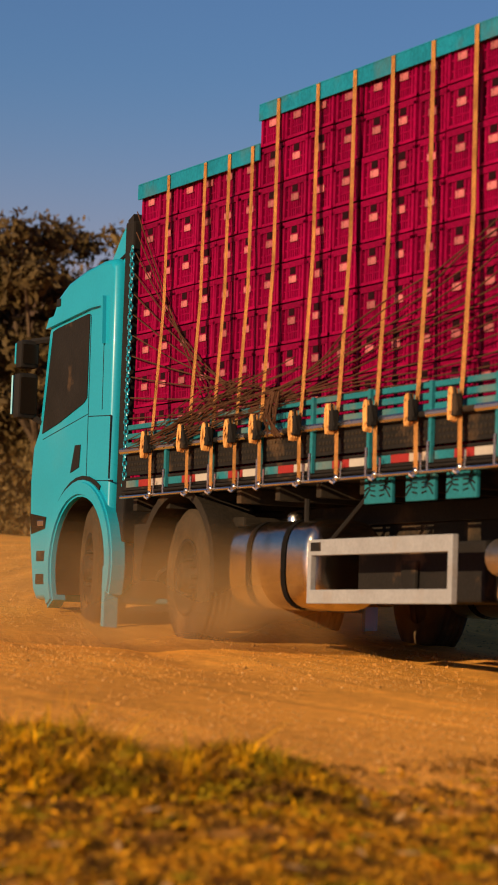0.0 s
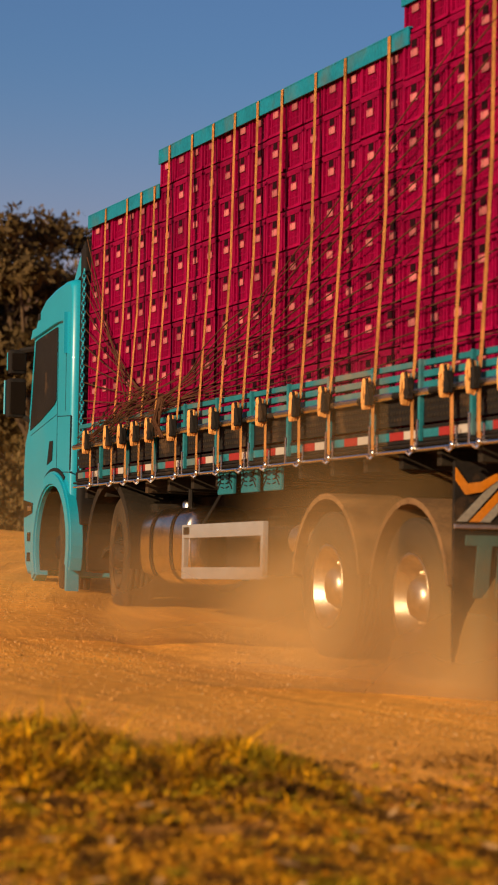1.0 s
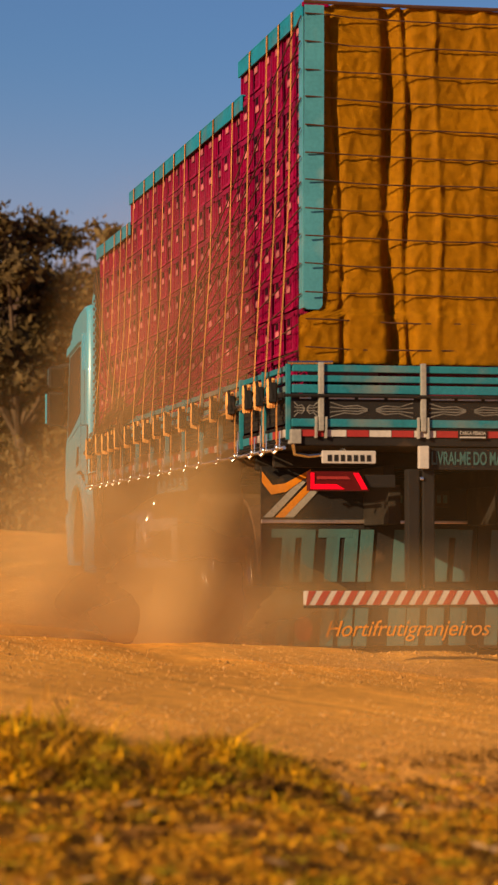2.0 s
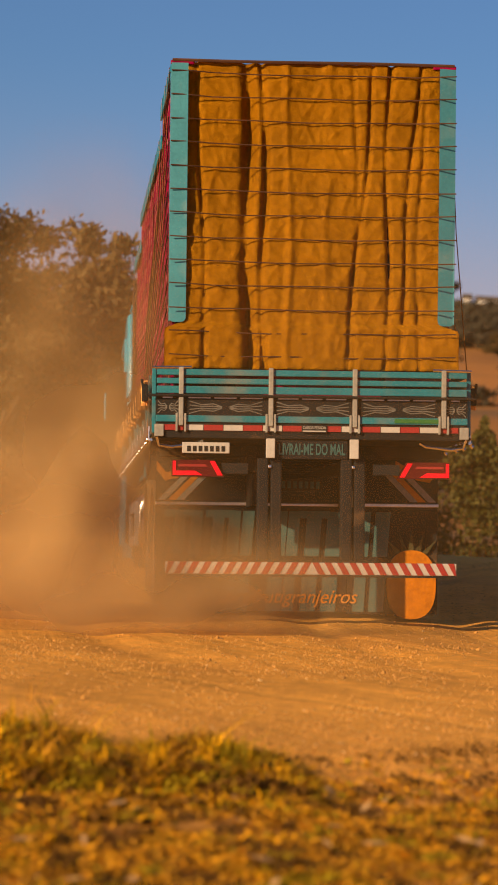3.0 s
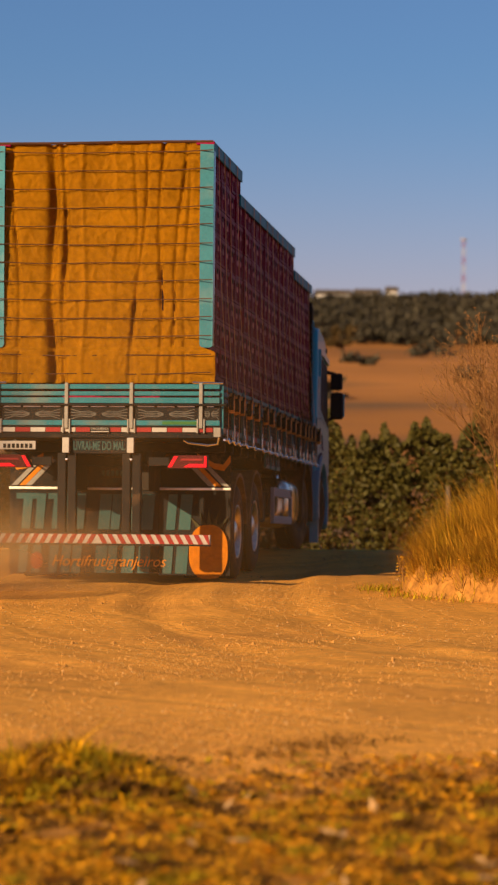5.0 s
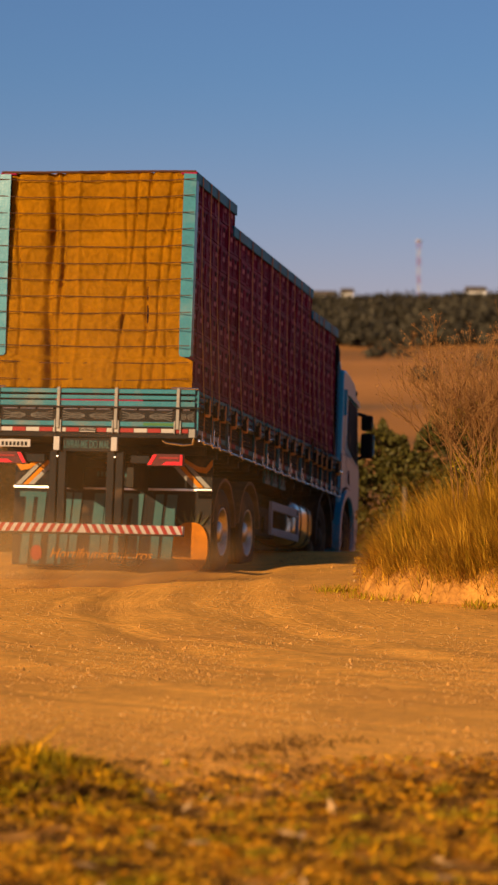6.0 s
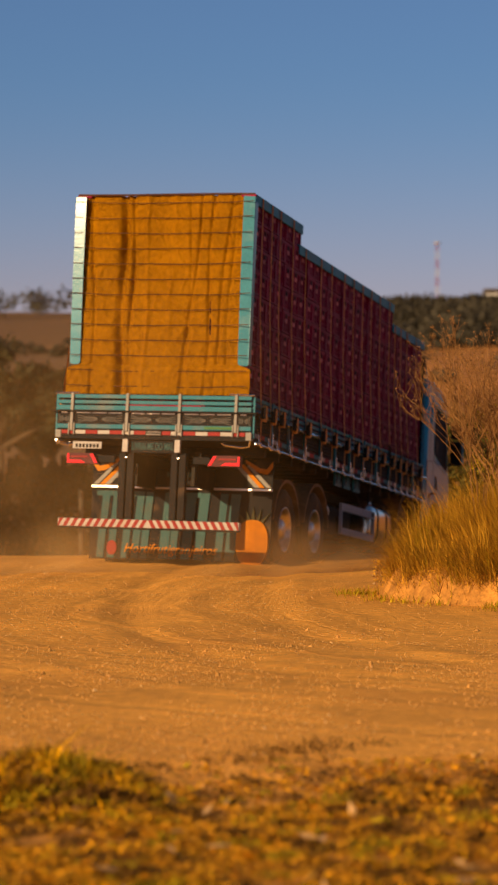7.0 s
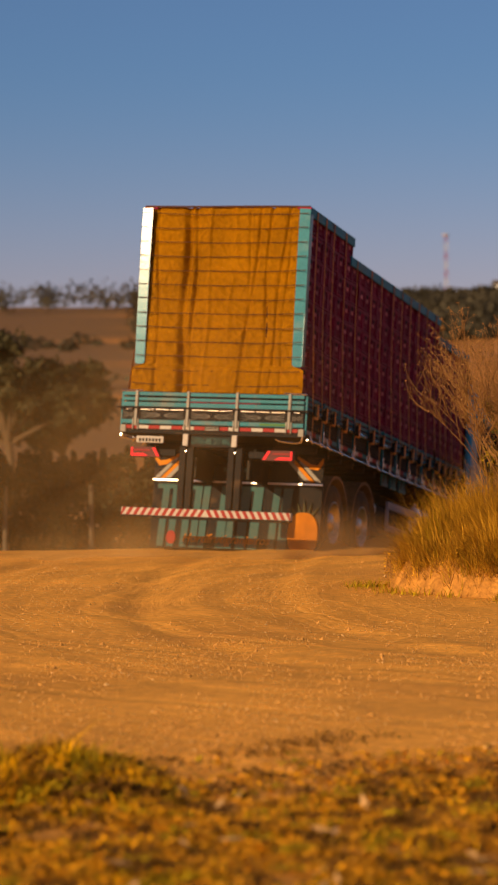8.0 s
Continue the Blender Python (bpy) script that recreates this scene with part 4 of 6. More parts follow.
    boxed("sign_bar", (-0.08, 0.11, -0.009, -0.006, 1.62, 1.63), WHITE, truck, bevel=0)
    boxed("name_bar", (0.68, 1.06, -0.006, 0.0, 1.70, 1.735), GREEN, truck, bevel=0)
    boxed("vent_grille", (-0.22, 0.22, 1.24, 1.28, 1.16, 1.28), BLACK_DUSTY, truck)
    for k in range(8):
        boxed("vent_slot", (-0.19 + k * 0.05, -0.16 + k * 0.05, 1.232, 1.24, 1.19, 1.25), SIGN_TEAL, truck, bevel=0)
    # striped underrun bar
    bar = new("underrun_bar")
    bar.parent = truck
    tagged(bar, "underrun bar with red and white diagonal stripes")
    boxed("beam", (-1.2, 1.2, -0.02, 0.06, 0.445, 0.545), WHITE, bar)
    boxed("lower_edge", (-1.2, 1.2, -0.015, 0.05, 0.425, 0.444), BLACK, bar, bevel=0)
    for s in (-1, 1):
        for k in range(12):
            a = 0.005 + k * 0.102
            bm = bmesh.new()
            lo, hi = a, a + 0.052
            pts = [(s * lo, 0.545), (s * hi, 0.545), (s * min(hi + 0.055, 1.2), 0.447), (s * min(lo + 0.055, 1.2), 0.447)]
            plate_outline(bm, pts, -0.0245, -0.02)
            part("stripe", bm, RED, bar)


build_tail()


# ---- the load ----
load = new("crate_load")
tagged(load, "stepped load of crimson plastic crates under orange straps, ropes and canvas", "crate load")
SECTIONS = [(0.16, 2.36, 4.69), (2.36, 7.70, 4.41), (7.70, 9.86, 4.115)]
CRATE_W, CRATE_H, HALF_W = 0.364, 0.302, 1.165


def crate_mesh():
    """One crate end with rim, ribs, hand slot and pale tag; faces -x, one crate deep."""
    bm = bmesh.new()
    w, h, d = CRATE_W - 0.012, CRATE_H - 0.004, 0.54
    box(bm, 0.022, d, -w / 2, w / 2, 0, h, slot=2)                       # body, coloured near-black as the shade between the ribs
    for z0, z1, x in ((0, 0.022, 0.004), (h - 0.05, h - 0.008, 0.0), (h * 0.5 - 0.006, h * 0.5 + 0.006, 0.010), (h * 0.25, h * 0.25 + 0.008, 0.012), (h * 0.72, h * 0.72 + 0.008, 0.012)):
        box(bm, x, 0.024, -w / 2, w / 2, z0, z1)
    for y, hw, x in ((-w / 2 + 0.016, 0.016, 0.0), (w / 2 - 0.016, 0.016, 0.0), (-w / 2 + 0.075, 0.014, 0.008), (w / 2 - 0.075, 0.014, 0.008)):
        box(bm, x, 0.024, y - hw, y + hw, 0, h - 0.03)
    for k in range(7):
        y = -0.085 + k * 0.0285
        box(bm, 0.013, 0.024, y - 0.0085, y + 0.0085, 0.02, h - 0.04)
    box(bm, 0.006, 0.024, -0.075, 0.075, h * 0.60, h - 0.04)              # hand-hold plate
    # near-black block on the plate paints the shade inside the hand slot
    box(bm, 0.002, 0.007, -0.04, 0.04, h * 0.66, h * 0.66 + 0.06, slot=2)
    box(bm, 0.003, 0.007, -0.055, 0.055, h * 0.45, h * 0.62, slot=1)
    me = bpy.data.meshes.new("crate")
    bm.to_mesh(me)
    bm.free()
    for m in (CRATE, CRATE_LIGHT, CRATE_SHADE):
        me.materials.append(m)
    return me


def crate_spots():
    rng = random.Random(4)
    spots = []
    for (y0, y1, top), n in zip(SECTIONS, (6, 14, 6)):
        rows = round((top - 1.66) / CRATE_H)
        z = top - 0.012 - rows * CRATE_H
        for i in range(n):
            lean = rng.uniform(-0.012, 0.012)
            c = y0 + (y1 - y0) * (i + 0.5) / n
            for r in range(rows):
                spots.append((c + rng.uniform(-0.004, 0.004), z + r * CRATE_H, rng.uniform(0, 0.012) + lean * r * 0.12))
    return spots


def build_load():
    me = crate_mesh()
    spots = crate_spots()
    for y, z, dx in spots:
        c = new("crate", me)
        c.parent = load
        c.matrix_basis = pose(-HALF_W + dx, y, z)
    # the far flank is one joined stack
    src = [(v.co.copy()) for v in me.vertices]
    polys = [tuple(p.vertices) for p in me.polygons]
    idx = [p.material_index for p in me.polygons]
    verts, faces, slots = [], [], []
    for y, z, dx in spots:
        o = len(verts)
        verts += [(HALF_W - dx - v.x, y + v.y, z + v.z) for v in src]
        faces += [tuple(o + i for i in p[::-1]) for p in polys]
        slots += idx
    tagged(mesh_of("crate_stack", verts, faces, (CRATE, CRATE_LIGHT, CRATE_SHADE), load, slots=slots), "stacked crimson crates on the shaded flank", kind="stuff")
    for a, b, z in SECTIONS:
        boxed("inner_stack", (-HALF_W + 0.5, HALF_W - 0.5, a + 0.25, b - 0.01, 1.64, z - 0.02), CRATE, load)
        for s in (-1, 1):
            # teal edge board, bent over the top edge
            bm = bmesh.new()
            e0, e1 = a - 0.02 if a < 1 or b > 9.8 else a - 0.13, b
            box(bm, s * (HALF_W + 0.006), s * (HALF_W + 0.022), e0, e1, z - 0.115, z, 0.004)
            box(bm, s * (HALF_W - 0.14), s * (HALF_W + 0.022), e0, e1, z, z + 0.012, 0.004)
            part("edge_board", bm, EDGE_BOARD, load, "teal wooden edge board")
    # orange ratchet straps over the load
    for y in STRAP_Y:
        top = next(z for a, b, z in SECTIONS if y < b) + 0.016
        if abs(y - 2.54) < 0.01:
            top = 4.41 + 0.016
        for s in (-1, 1):
            strap = new("strap")
            strap.parent = load
            tagged(strap, "orange ratchet strap")
            pts = [(0.0, y, top + 0.004), (s * (HALF_W - 0.02), y, top + 0.004), (s * (HALF_W + 0.03), y, top - 0.015), (s * (HALF_W + 0.034), y - 0.01, top - 0.2),
                   (s * (HALF_W + 0.034 + 0.14 * 0.28), y - 0.085, (top + 1.95) / 2), (s * 1.325, y - 0.155, 2.12), (s * 1.345, y - 0.165, 1.95), (s * 1.35, y - 0.18, 1.72), (s * 1.352, y - 0.19, 1.56)]
            bm = bmesh.new()
            va = [bm.verts.new((p[0], p[1] - 0.026, p[2])) for p in pts]
            vb = [bm.verts.new((p[0], p[1] + 0.026, p[2])) for p in pts]
            for i in range(len(pts) - 1):
                bm.faces.new((va[i], va[i + 1], vb[i + 1], vb[i]))
            bmesh.ops.solidify(bm, geom=bm.faces[:], thickness=0.006)
            part("webbing", bm, STRAP, strap)
            # rolled spare webbing and the ratchet
            bm = bmesh.new()
            yy = y - 0.165
            loop = [(s * 1.36, yy + 0.04 + 0.022 * math.cos(a) * (1 + 0.3 * math.sin(a * 2 + y)), 1.945 + 0.10 * math.sin(a)) for a in (2 * math.pi * k / 14 for k in range(14))]
            for t in (0.0, 0.018, 0.034):
                ring = [(p[0] + s * t, p[1] + 0.006 * math.sin(9 * y + 40 * t), p[2] + 0.008 * math.cos(5 * y + 30 * t)) for p in loop]
                tube(bm, ring + [ring[0]], 0.013, 5, cap=False)
            part("spare_webbing", bm, STRAP, strap)
            bm = bmesh.new()
            box(bm, s * 1.35, s * 1.40, yy - 0.035, yy + 0.02, 1.87, 2.01, 0.008)
            tube(bm, [(s * 1.38, yy - 0.03, 1.90), (s * 1.40, yy - 0.02, 2.05)], 0.012, 6)
            part("ratchet", bm, BLACK, strap)
    # ropes: level lines round the tail, running forward along the flanks to one knot
    knot_y, knot_z = 7.35, 2.12
    rng = random.Random(7)
    levels = [4.60 - 0.196 * k for k in range(13)]
    for k, z in enumerate(levels):
        bm = bmesh.new()
        sag = [(x, 0.085 + 0.004 * math.sin(x * 7 + k) - 0.068 * max(0.0, min(1.0, (abs(x) - 0.95) / 0.1)), z - 0.010 * math.sin((x + 1.2) / 2.4 * math.pi) + 0.004 * math.sin(5 * x + 2.3 * k)) for x in np.linspace(-1.19, 1.19, 15)]
        tube(bm, sag, 0.0055, 5)
        part("rope", bm, ROPE, load)
        for s in (-1,):
            bm = bmesh.new()
            pts = []
            for i in range(17):
                u = i / 16
                y = 0.1 + (knot_y + rng.uniform(-0.15, 0.15) - 0.1) * u
                zz = z + (knot_z - z) * u - 0.05 * math.sin(math.pi * u) + 0.02 * math.sin(11 * u + k)
                x = HALF_W + 0.035 + (0.11 * u if u > 0.7 else 0.008 * abs(math.sin(9 * u + k)))
                pts.append((s * x, y, max(zz, 2.0)))
            tube(bm, pts, 0.0055, 5)
            part("rope", bm, ROPE, load)
    for k in range(11):
        for s in (-1,):
            z0, end = 2.2 + 0.17 * k, knot_y + 0.16 * k - 0.5
            bm = bmesh.new()
            tube(bm, [(s * (HALF_W + 0.03), 9.84 - (9.84 - end) * u, z0 + (2.2 + 0.02 * (k % 4) - z0) * u - 0.03 * math.sin(math.pi * u)) for u in (i / 10 for i in range(11))], 0.0055, 5)
            part("rope", bm, ROPE, load)
    for s in (-1, 1):
        bm = bmesh.new()
        for i in range(34 if s < 0 else 6):
            y0, y1 = rng.uniform(8.5, 9.55), rng.uniform(6.5, 7.9)
            z0, z1 = rng.uniform(1.90, 2.0), rng.uniform(2.14, 2.46)
            pts = [(s * (1.335 + 0.03 * rng.random()), y0, z0)]
            for u in (0.25, 0.5, 0.75):
                pts.append((s * (1.335 + 0.05 * rng.random()), y0 + (y1 - y0) * u, z0 + (z1 - z0) * u + rng.uniform(-0.05, 0.04)))
            pts.append((s * (1.30 - 0.1 * rng.random()), y1, z1))
            tube(bm, pts, 0.0042, 5)
        for i in range(16 if s < 0 else 3):
            y0 = 6.95 + rng.uniform(-0.08, 0.08)
            tube(bm, [(s * 1.37, y0, 2.2), (s * (1.39 + 0.03 * rng.random()), y0 + rng.uniform(-0.1, 0.1), 2.02), (s * 1.38, y0 + rng.uniform(-0.14, 0.1), 1.86 + 0.08 * rng.random())], 0.007, 5)
        part("knotted_rope", bm, ROPE, load, "bundle of knotted brown rope")
        # a chain hangs down the front corner
        bm = bmesh.new()
        for i in range(46):
            c = Vector((s * 1.205, 9.885 + 0.006 * math.sin(i), 3.60 - i * 0.043))
            ax = Vector((1, 0, 0)) if i % 2 else Vector((0, 1, 0))
            tube(bm, [c + Vector((0, 0, 0.026 * math.cos(a))) + ax * 0.017 * math.sin(a) for a in (2 * math.pi * j / 8 for j in range(9))], 0.007, 5, cap=False)
        part("chain", bm, TEAL, load, "teal chain")
    # canvas over the tail
    bm = bmesh.new()
    nx, nz = 150, 130
    grid = []
    for j in range(nz + 1):
        z = 2.14 + (4.695 - 2.14) * j / nz
        wide = 1.06 if z > 2.53 else 1.06 + 0.165 * min(1, (2.53 - z) / 0.06)
        row = []
        for i in range(nx + 1):
            x = -wide + 2 * wide * i / nx
            hang = (4.69 - z) / 2.5
            y = 0.125 - 0.01 * hang - (0.03 if z < 2.5 else 0)
            y += 0.022 * noise.noise((x * 2.2, z * 0.55, 1)) + 0.008 * noise.noise((x * 6, z * 1.2, 4)) + 0.009 * noise.noise((x * 11 + z * 5, z * 6 - x * 4, 9)) + 0.007 * noise.noise((x * 26, z * 19, 2)) - 0.011 * (1 - abs(noise.noise((x * 5 - z * 3.2, z * 1.6 + x, 14)))) ** 6 - 0.010 * (1 - abs(noise.noise((x * 6 + z * 4.5, z * 1.8 - x, 17)))) ** 7
            for fx, w, d, drift in ((-0.52, 0.05, 0.14, 0.06), (-0.40, 0.03, 0.09, 0.03), (-0.88, 0.02, 0.05, 0.16), (0.30, 0.018, 0.05, -0.35), (0.62, 0.02, 0.06, -0.03), (0.72, 0.018, 0.05, -0.28), (0.36, 0.02, 0.025, 0.0), (0.88, 0.02, 0.03, -0.08), (-0.2, 0.03, -0.03, 0.02), (0.12, 0.04, -0.02, 0.0)):
                c = fx - drift * (1 - hang) * 0.6 + 0.02 * math.sin(z * 3 + fx * 9)
                y += d * math.exp(-((x - c) / w) ** 2) * (0.45 + 0.55 * math.sin(z * 2.1 + fx * 7) ** 2)
            for zr in levels:        # drawn in under each rope
                y += 0.003 * math.exp(-((z - zr) / 0.02) ** 2)
            row.append(bm.verts.new((x, y, z)))
        grid.append(row)
    for r0, r1 in zip(grid, grid[1:]):
        for i in range(nx):
            f = bm.faces.new((r0[i], r0[i + 1], r1[i + 1], r1[i]))
            f.smooth = True
    bmesh.ops.solidify(bm, geom=bm.faces[:], thickness=-0.006)
    part("tarpaulin", bm, CANVAS, load, "creased orange canvas tied over the tail")
    for s in (-1, 1):
        bm = bmesh.new()
        out = [(s * 1.05, 4.665), (s * 1.19, 4.665)] + [(s * (1.19 - 0.04 + 0.04 * math.cos(a)), 2.56 - 0.04 * math.sin(a)) for a in (radians(15 * k) for k in range(7))] + [(s * (1.09 - 0.04 * math.sin(a)), 2.56 - 0.04 * math.cos(a)) for a in (radians(15 * k) for k in range(7))]
        plate_outline(bm, out, 0.09, 0.102)
        for k in range(9):      # hangs with a slight hollow
            bmesh.ops.bisect_plane(bm, geom=bm.verts[:] + bm.edges[:] + bm.faces[:], plane_co=(0, 0, 2.7 + 0.22 * k), plane_no=(0, 0, 1))
        for v in bm.verts:
            v.co.y += 0.055 * ((4.66 - v.co.z) / 2) ** 2 - 0.064
        if s > 0:      # this one is drawn round the corner a little
            for v in bm.verts:
                v.co.y += 0.28 * max(0.0, v.co.x - 1.02)
        part("corner_sheet", bm, TEAL_SHEET, load, "glossy teal plastic corner sheet")
        bm = bmesh.new()
        box(bm, s * 1.178, s * 1.19, 0.10, 0.22, 2.53, 4.60, 0.004)
        part("corner_sheet_fold", bm, TEAL_SHEET, load)
        bm = bmesh.new()
        box(bm, s * 1.0, s * 1.195, 0.085, 0.11, 4.665, 4.70, 0.01)
        part("corner_cap", bm, CRATE, load)
    bm = bmesh.new()
    tube(bm, [(x, 0.09, 4.700 + 0.003 * math.sin(3 * x)) for x in np.linspace(-1.18, 1.18, 17)], 0.014, 6)
    part("hem", bm, ROPE, load)


build_load()


# ---- plants, stones and distance ----
def at_bearing(left_degrees, far):
    """A place on the earth so many degrees left of straight ahead."""
    x, y = -far * math.sin(radians(left_degrees)), far * math.cos(radians(left_degrees))
    return Vector((x, y, relief(x, y)))


def build_tree(base, height, spread, seed, leaves, leaf_size, material, label, trunk_r=0.13):
    """A tapered trunk with limbs and a ragged crown of small leaves."""
    rng = random.Random(seed)
    tree = new("tree")
    tree.location = base
    tagged(tree, label, "tree", group="roadside trees")
    bm = bmesh.new()
    fork = Vector((rng.uniform(-0.2, 0.2), rng.uniform(-0.2, 0.2), height * 0.33))
    tube(bm, [(0, 0, -0.3), (0.04, 0.02, height * 0.12), fork * 0.7 + Vector((0.06, 0, 0)), fork], [trunk_r * 1.3, trunk_r, trunk_r * 0.85, trunk_r * 0.7], 9)
    tips = []
    for k in range(9):
        a = 2 * math.pi * k / 9 + rng.uniform(-0.3, 0.3)
        up = rng.uniform(-0.02, 0.62) * height
        r = spread * rng.uniform(0.45, 0.95) * (1.1 - 0.6 * up / height)
        tip = fork + Vector((math.cos(a) * r, math.sin(a) * r, up))
        mid = fork.lerp(tip, 0.5) + Vector((rng.uniform(-0.2, 0.2), rng.uniform(-0.2, 0.2), rng.uniform(0, 0.3)))
        tube(bm, [fork - Vector((0, 0, 0.1)), mid, tip], [trunk_r * 0.5, trunk_r * 0.3, 0.015], 6)
        tips += [tip, mid.lerp(tip, 0.5)]
        for _ in range(3):
            q = mid.lerp(tip, rng.uniform(0.2, 0.9))
            t2 = q + Vector((rng.uniform(-0.8, 0.8), rng.uniform(-0.8, 0.8), rng.uniform(-0.3, 0.6))) * spread * 0.45
            tube(bm, [q, t2], [0.03, 0.008], 5)
            tips.append(t2)
    part("trunk", bm, BARK, tree)
    pts = []
    for t in tips:
        r = spread * rng.uniform(0.22, 0.42)
        pts += leaf_points(leaves // len(tips), t, (r, r, r * 0.75), rng, 0.15)
    leaf_mesh("crown", pts, leaf_size, material, rng, tree)
    return tree


TREE_LABEL = "dry-season tree with dull olive leaves and bare twig tips"
for k, (b, far, h, s) in enumerate(((4.75, 47, 6.2, 1.9), (5.9, 46, 5.9, 2.2), (7.1, 48, 6.0, 2.3), (8.6, 47, 6.2, 2.4), (5.3, 53, 5.6, 2.2), (6.6, 54, 6.0, 2.4), (10.4, 50, 6.4, 2.6))):
    build_tree(at_bearing(b, far), h, s, 20 + k, 14000, 0.085, LEAF, TREE_LABEL)
for k, (b, far, h, s) in enumerate(((2.1, 92, 6.6, 2.9), (0.9, 95, 5.2, 2.2), (3.2, 98, 7.0, 3.2))):
    build_tree(at_bearing(b, far), h, s, 40 + k, 12000, 0.15, DARK_LEAF, "dark spreading field tree beyond the hedge", 0.2)
build_tree(at_bearing(-4.95, 250), 3.4, 1.7, 51, 2400, 0.16, LEAF, "small dark field tree on the red slope", 0.2)
build_tree(at_bearing(-3.45, 400), 9, 3.4, 52, 4000, 0.35, FAR_LEAF, "round dark tree on the ridge", 0.5)


def build_hedges():
    rng = random.Random(5)
    for b0, b1, far, h, n, label in ((-3.0, -10.0, 52.5, 2.95, 46000, "dense green hedge along the lane"), (2.9, -2.0, 50, 2.2, 26000, "tall dull green hedge beyond the crest"), (11.5, 3.6, 44, 1.7, 22000, "brown undergrowth under the trees")):
        pts = []
        for _ in range(n):
            u = rng.random()
            p = at_bearing(b0 + (b1 - b0) * u, far + rng.uniform(-0.9, 0.9))
            top = h * (0.84 + 0.26 * noise.noise((u * 14, far, 0)) + 0.16 * noise.noise((u * 45, far, 2)))
            p.z += top * (1 - rng.random() ** 1.7)
            if noise.noise((p.x * 1.6, p.y * 1.6, p.z * 1.9)) < -0.22 and rng.random() < 0.85:
                continue
            pts.append((p, Vector((rng.gauss(0, 1), -1, rng.gauss(0, 1))).normalized()))
        ob = leaf_mesh("hedge", pts, 0.06, HEDGE if n == 46000 else DARK_LEAF if n == 26000 else LEAF, rng)
        tagged(ob, label, "hedge", kind="stuff")
    # fence before the hedge
    for k, b in enumerate((-7.3, -9.0, 2.2, 0.3)):
        p = at_bearing(b, 48.5)
        bm = bmesh.new()
        tube(bm, [(0, 0, -0.2), (0.01, 0, 0.7), (0.03 * math.sin(k), 0, 1.35)], [0.055, 0.05, 0.045], 7)
        post = part("fence_post", bm, FENCE)
        post.location = p
        tagged(post, "weathered grey wooden fence post", "fence post", group="fence posts")


build_hedges()


def build_far_woods():
    """Woods on the ridge and scattered scrub on the fields."""
    rng = random.Random(8)
    pts = []
    for _ in range(1700):
        b = rng.uniform(-16, -0.8)
        far = rng.uniform(330, 480)
        c = at_bearing(b, far)
        r = rng.uniform(1.3, 3.0)
        pts += leaf_points(70, c + Vector((0, 0, r * 0.5)), (r, r, r * 0.8), rng, 0.55)
    for _ in range(70):
        b, far = rng.uniform(-1, 14), rng.uniform(400, 470)
        c = at_bearing(b, far)
        r = rng.uniform(2.5, 4.5)
        pts += leaf_points(60, c + Vector((0, 0, r * 0.6)), (r, r, r * 0.9), rng, 0.5)
    ob = leaf_mesh("far_woods", pts, 0.5, FAR_LEAF, rng)
    tagged(ob, "dark wooded ridge far behind the fields", "woods", kind="stuff")
    pts = []
    for _ in range(34):
        b = rng.choice((rng.uniform(-14, -3), rng.uniform(-1, 4)))
        far = rng.uniform(160, 320)
        c = at_bearing(b, far)
        r = rng.uniform(0.8, 2.4)
        pts += leaf_points(70, c + Vector((0, 0, r * 0.4)), (r * 1.3, r, r * 0.7), rng, 0.5)
    ob = leaf_mesh("field_scrub", pts, 0.4, FAR_LEAF, rng)
    tagged(ob, "scattered dark bushes on the red fields", "bushes", kind="stuff")


build_far_woods()


def build_ridge_things():
    # radio mast with red and white bands
    base = at_bearing(-7.60, 470)
    mast = new("radio_mast")
    mast.location = base
    tagged(mast, "slim lattice radio mast with red and white bands", "radio mast")
    for k in range(8):
        bm = bmesh.new()
        z0, z1 = 1.6 * k, 1.6 * (k + 1)
        for x, y in ((-0.3, -0.26), (0.3, -0.26), (0, 0.34)):
            tube(bm, [(x, y, z0), (x, y, z1)], 0.035, 5)
        for a, b in (((-0.3, -0.26), (0.3, -0.26)), ((0.3, -0.26), (0, 0.34)), ((0, 0.34), (-0.3, -0.26))):
            tube(bm, [(a[0], a[1], z0), (b[0], b[1], z1)], 0.022, 4)
        part("mast_section", bm, RED if k % 2 else WHITE, mast)
    bm = bmesh.new()
    lathe(bm, [(12.2, 0.001), (12.25, 0.6), (12.5, 0.6), (12.55, 0.001)], 12, axis="y")
    for v in bm.verts:
        v.co = Vector((v.co.x, v.co.z, v.co.y + 0.2))
    part("antenna", bm, WHITE, mast)
    for b, far, w, h in ((-4.15, 455, 1.2, 1.2), (-4.75, 455, 6.0, 0.9), (-5.5, 458, 4.0, 1.0), (-6.05, 460, 1.6, 1.4), (-8.9, 460, 3.0, 1.5)):
        p = at_bearing(b, far)
        house = new("house")
        house.location = p + Vector((0, 0, 1.75))
        tagged(house, "small white house on the far ridge", "house", group="ridge houses")
        boxed("wall", (-w / 2, w / 2, 0, 5, -3, h), HOUSE, house, bevel=0.05)
        bm = bmesh.new()
        extrude_outline(bm, [(-0.4, h), (2.5, h + 0.9), (5.4, h)], -w / 2 - 0.3, w / 2 + 0.3)
        part("roof", bm, FENCE, house)
        for k in range(max(1, int(w / 2.2))):
            boxed("window", (-w / 2 + 0.6 + 2 * k, -w / 2 + 1.4 + 2 * k, -0.06, 0.02, h - 1.4, h - 0.5), BLACK, house, bevel=0)


build_ridge_things()


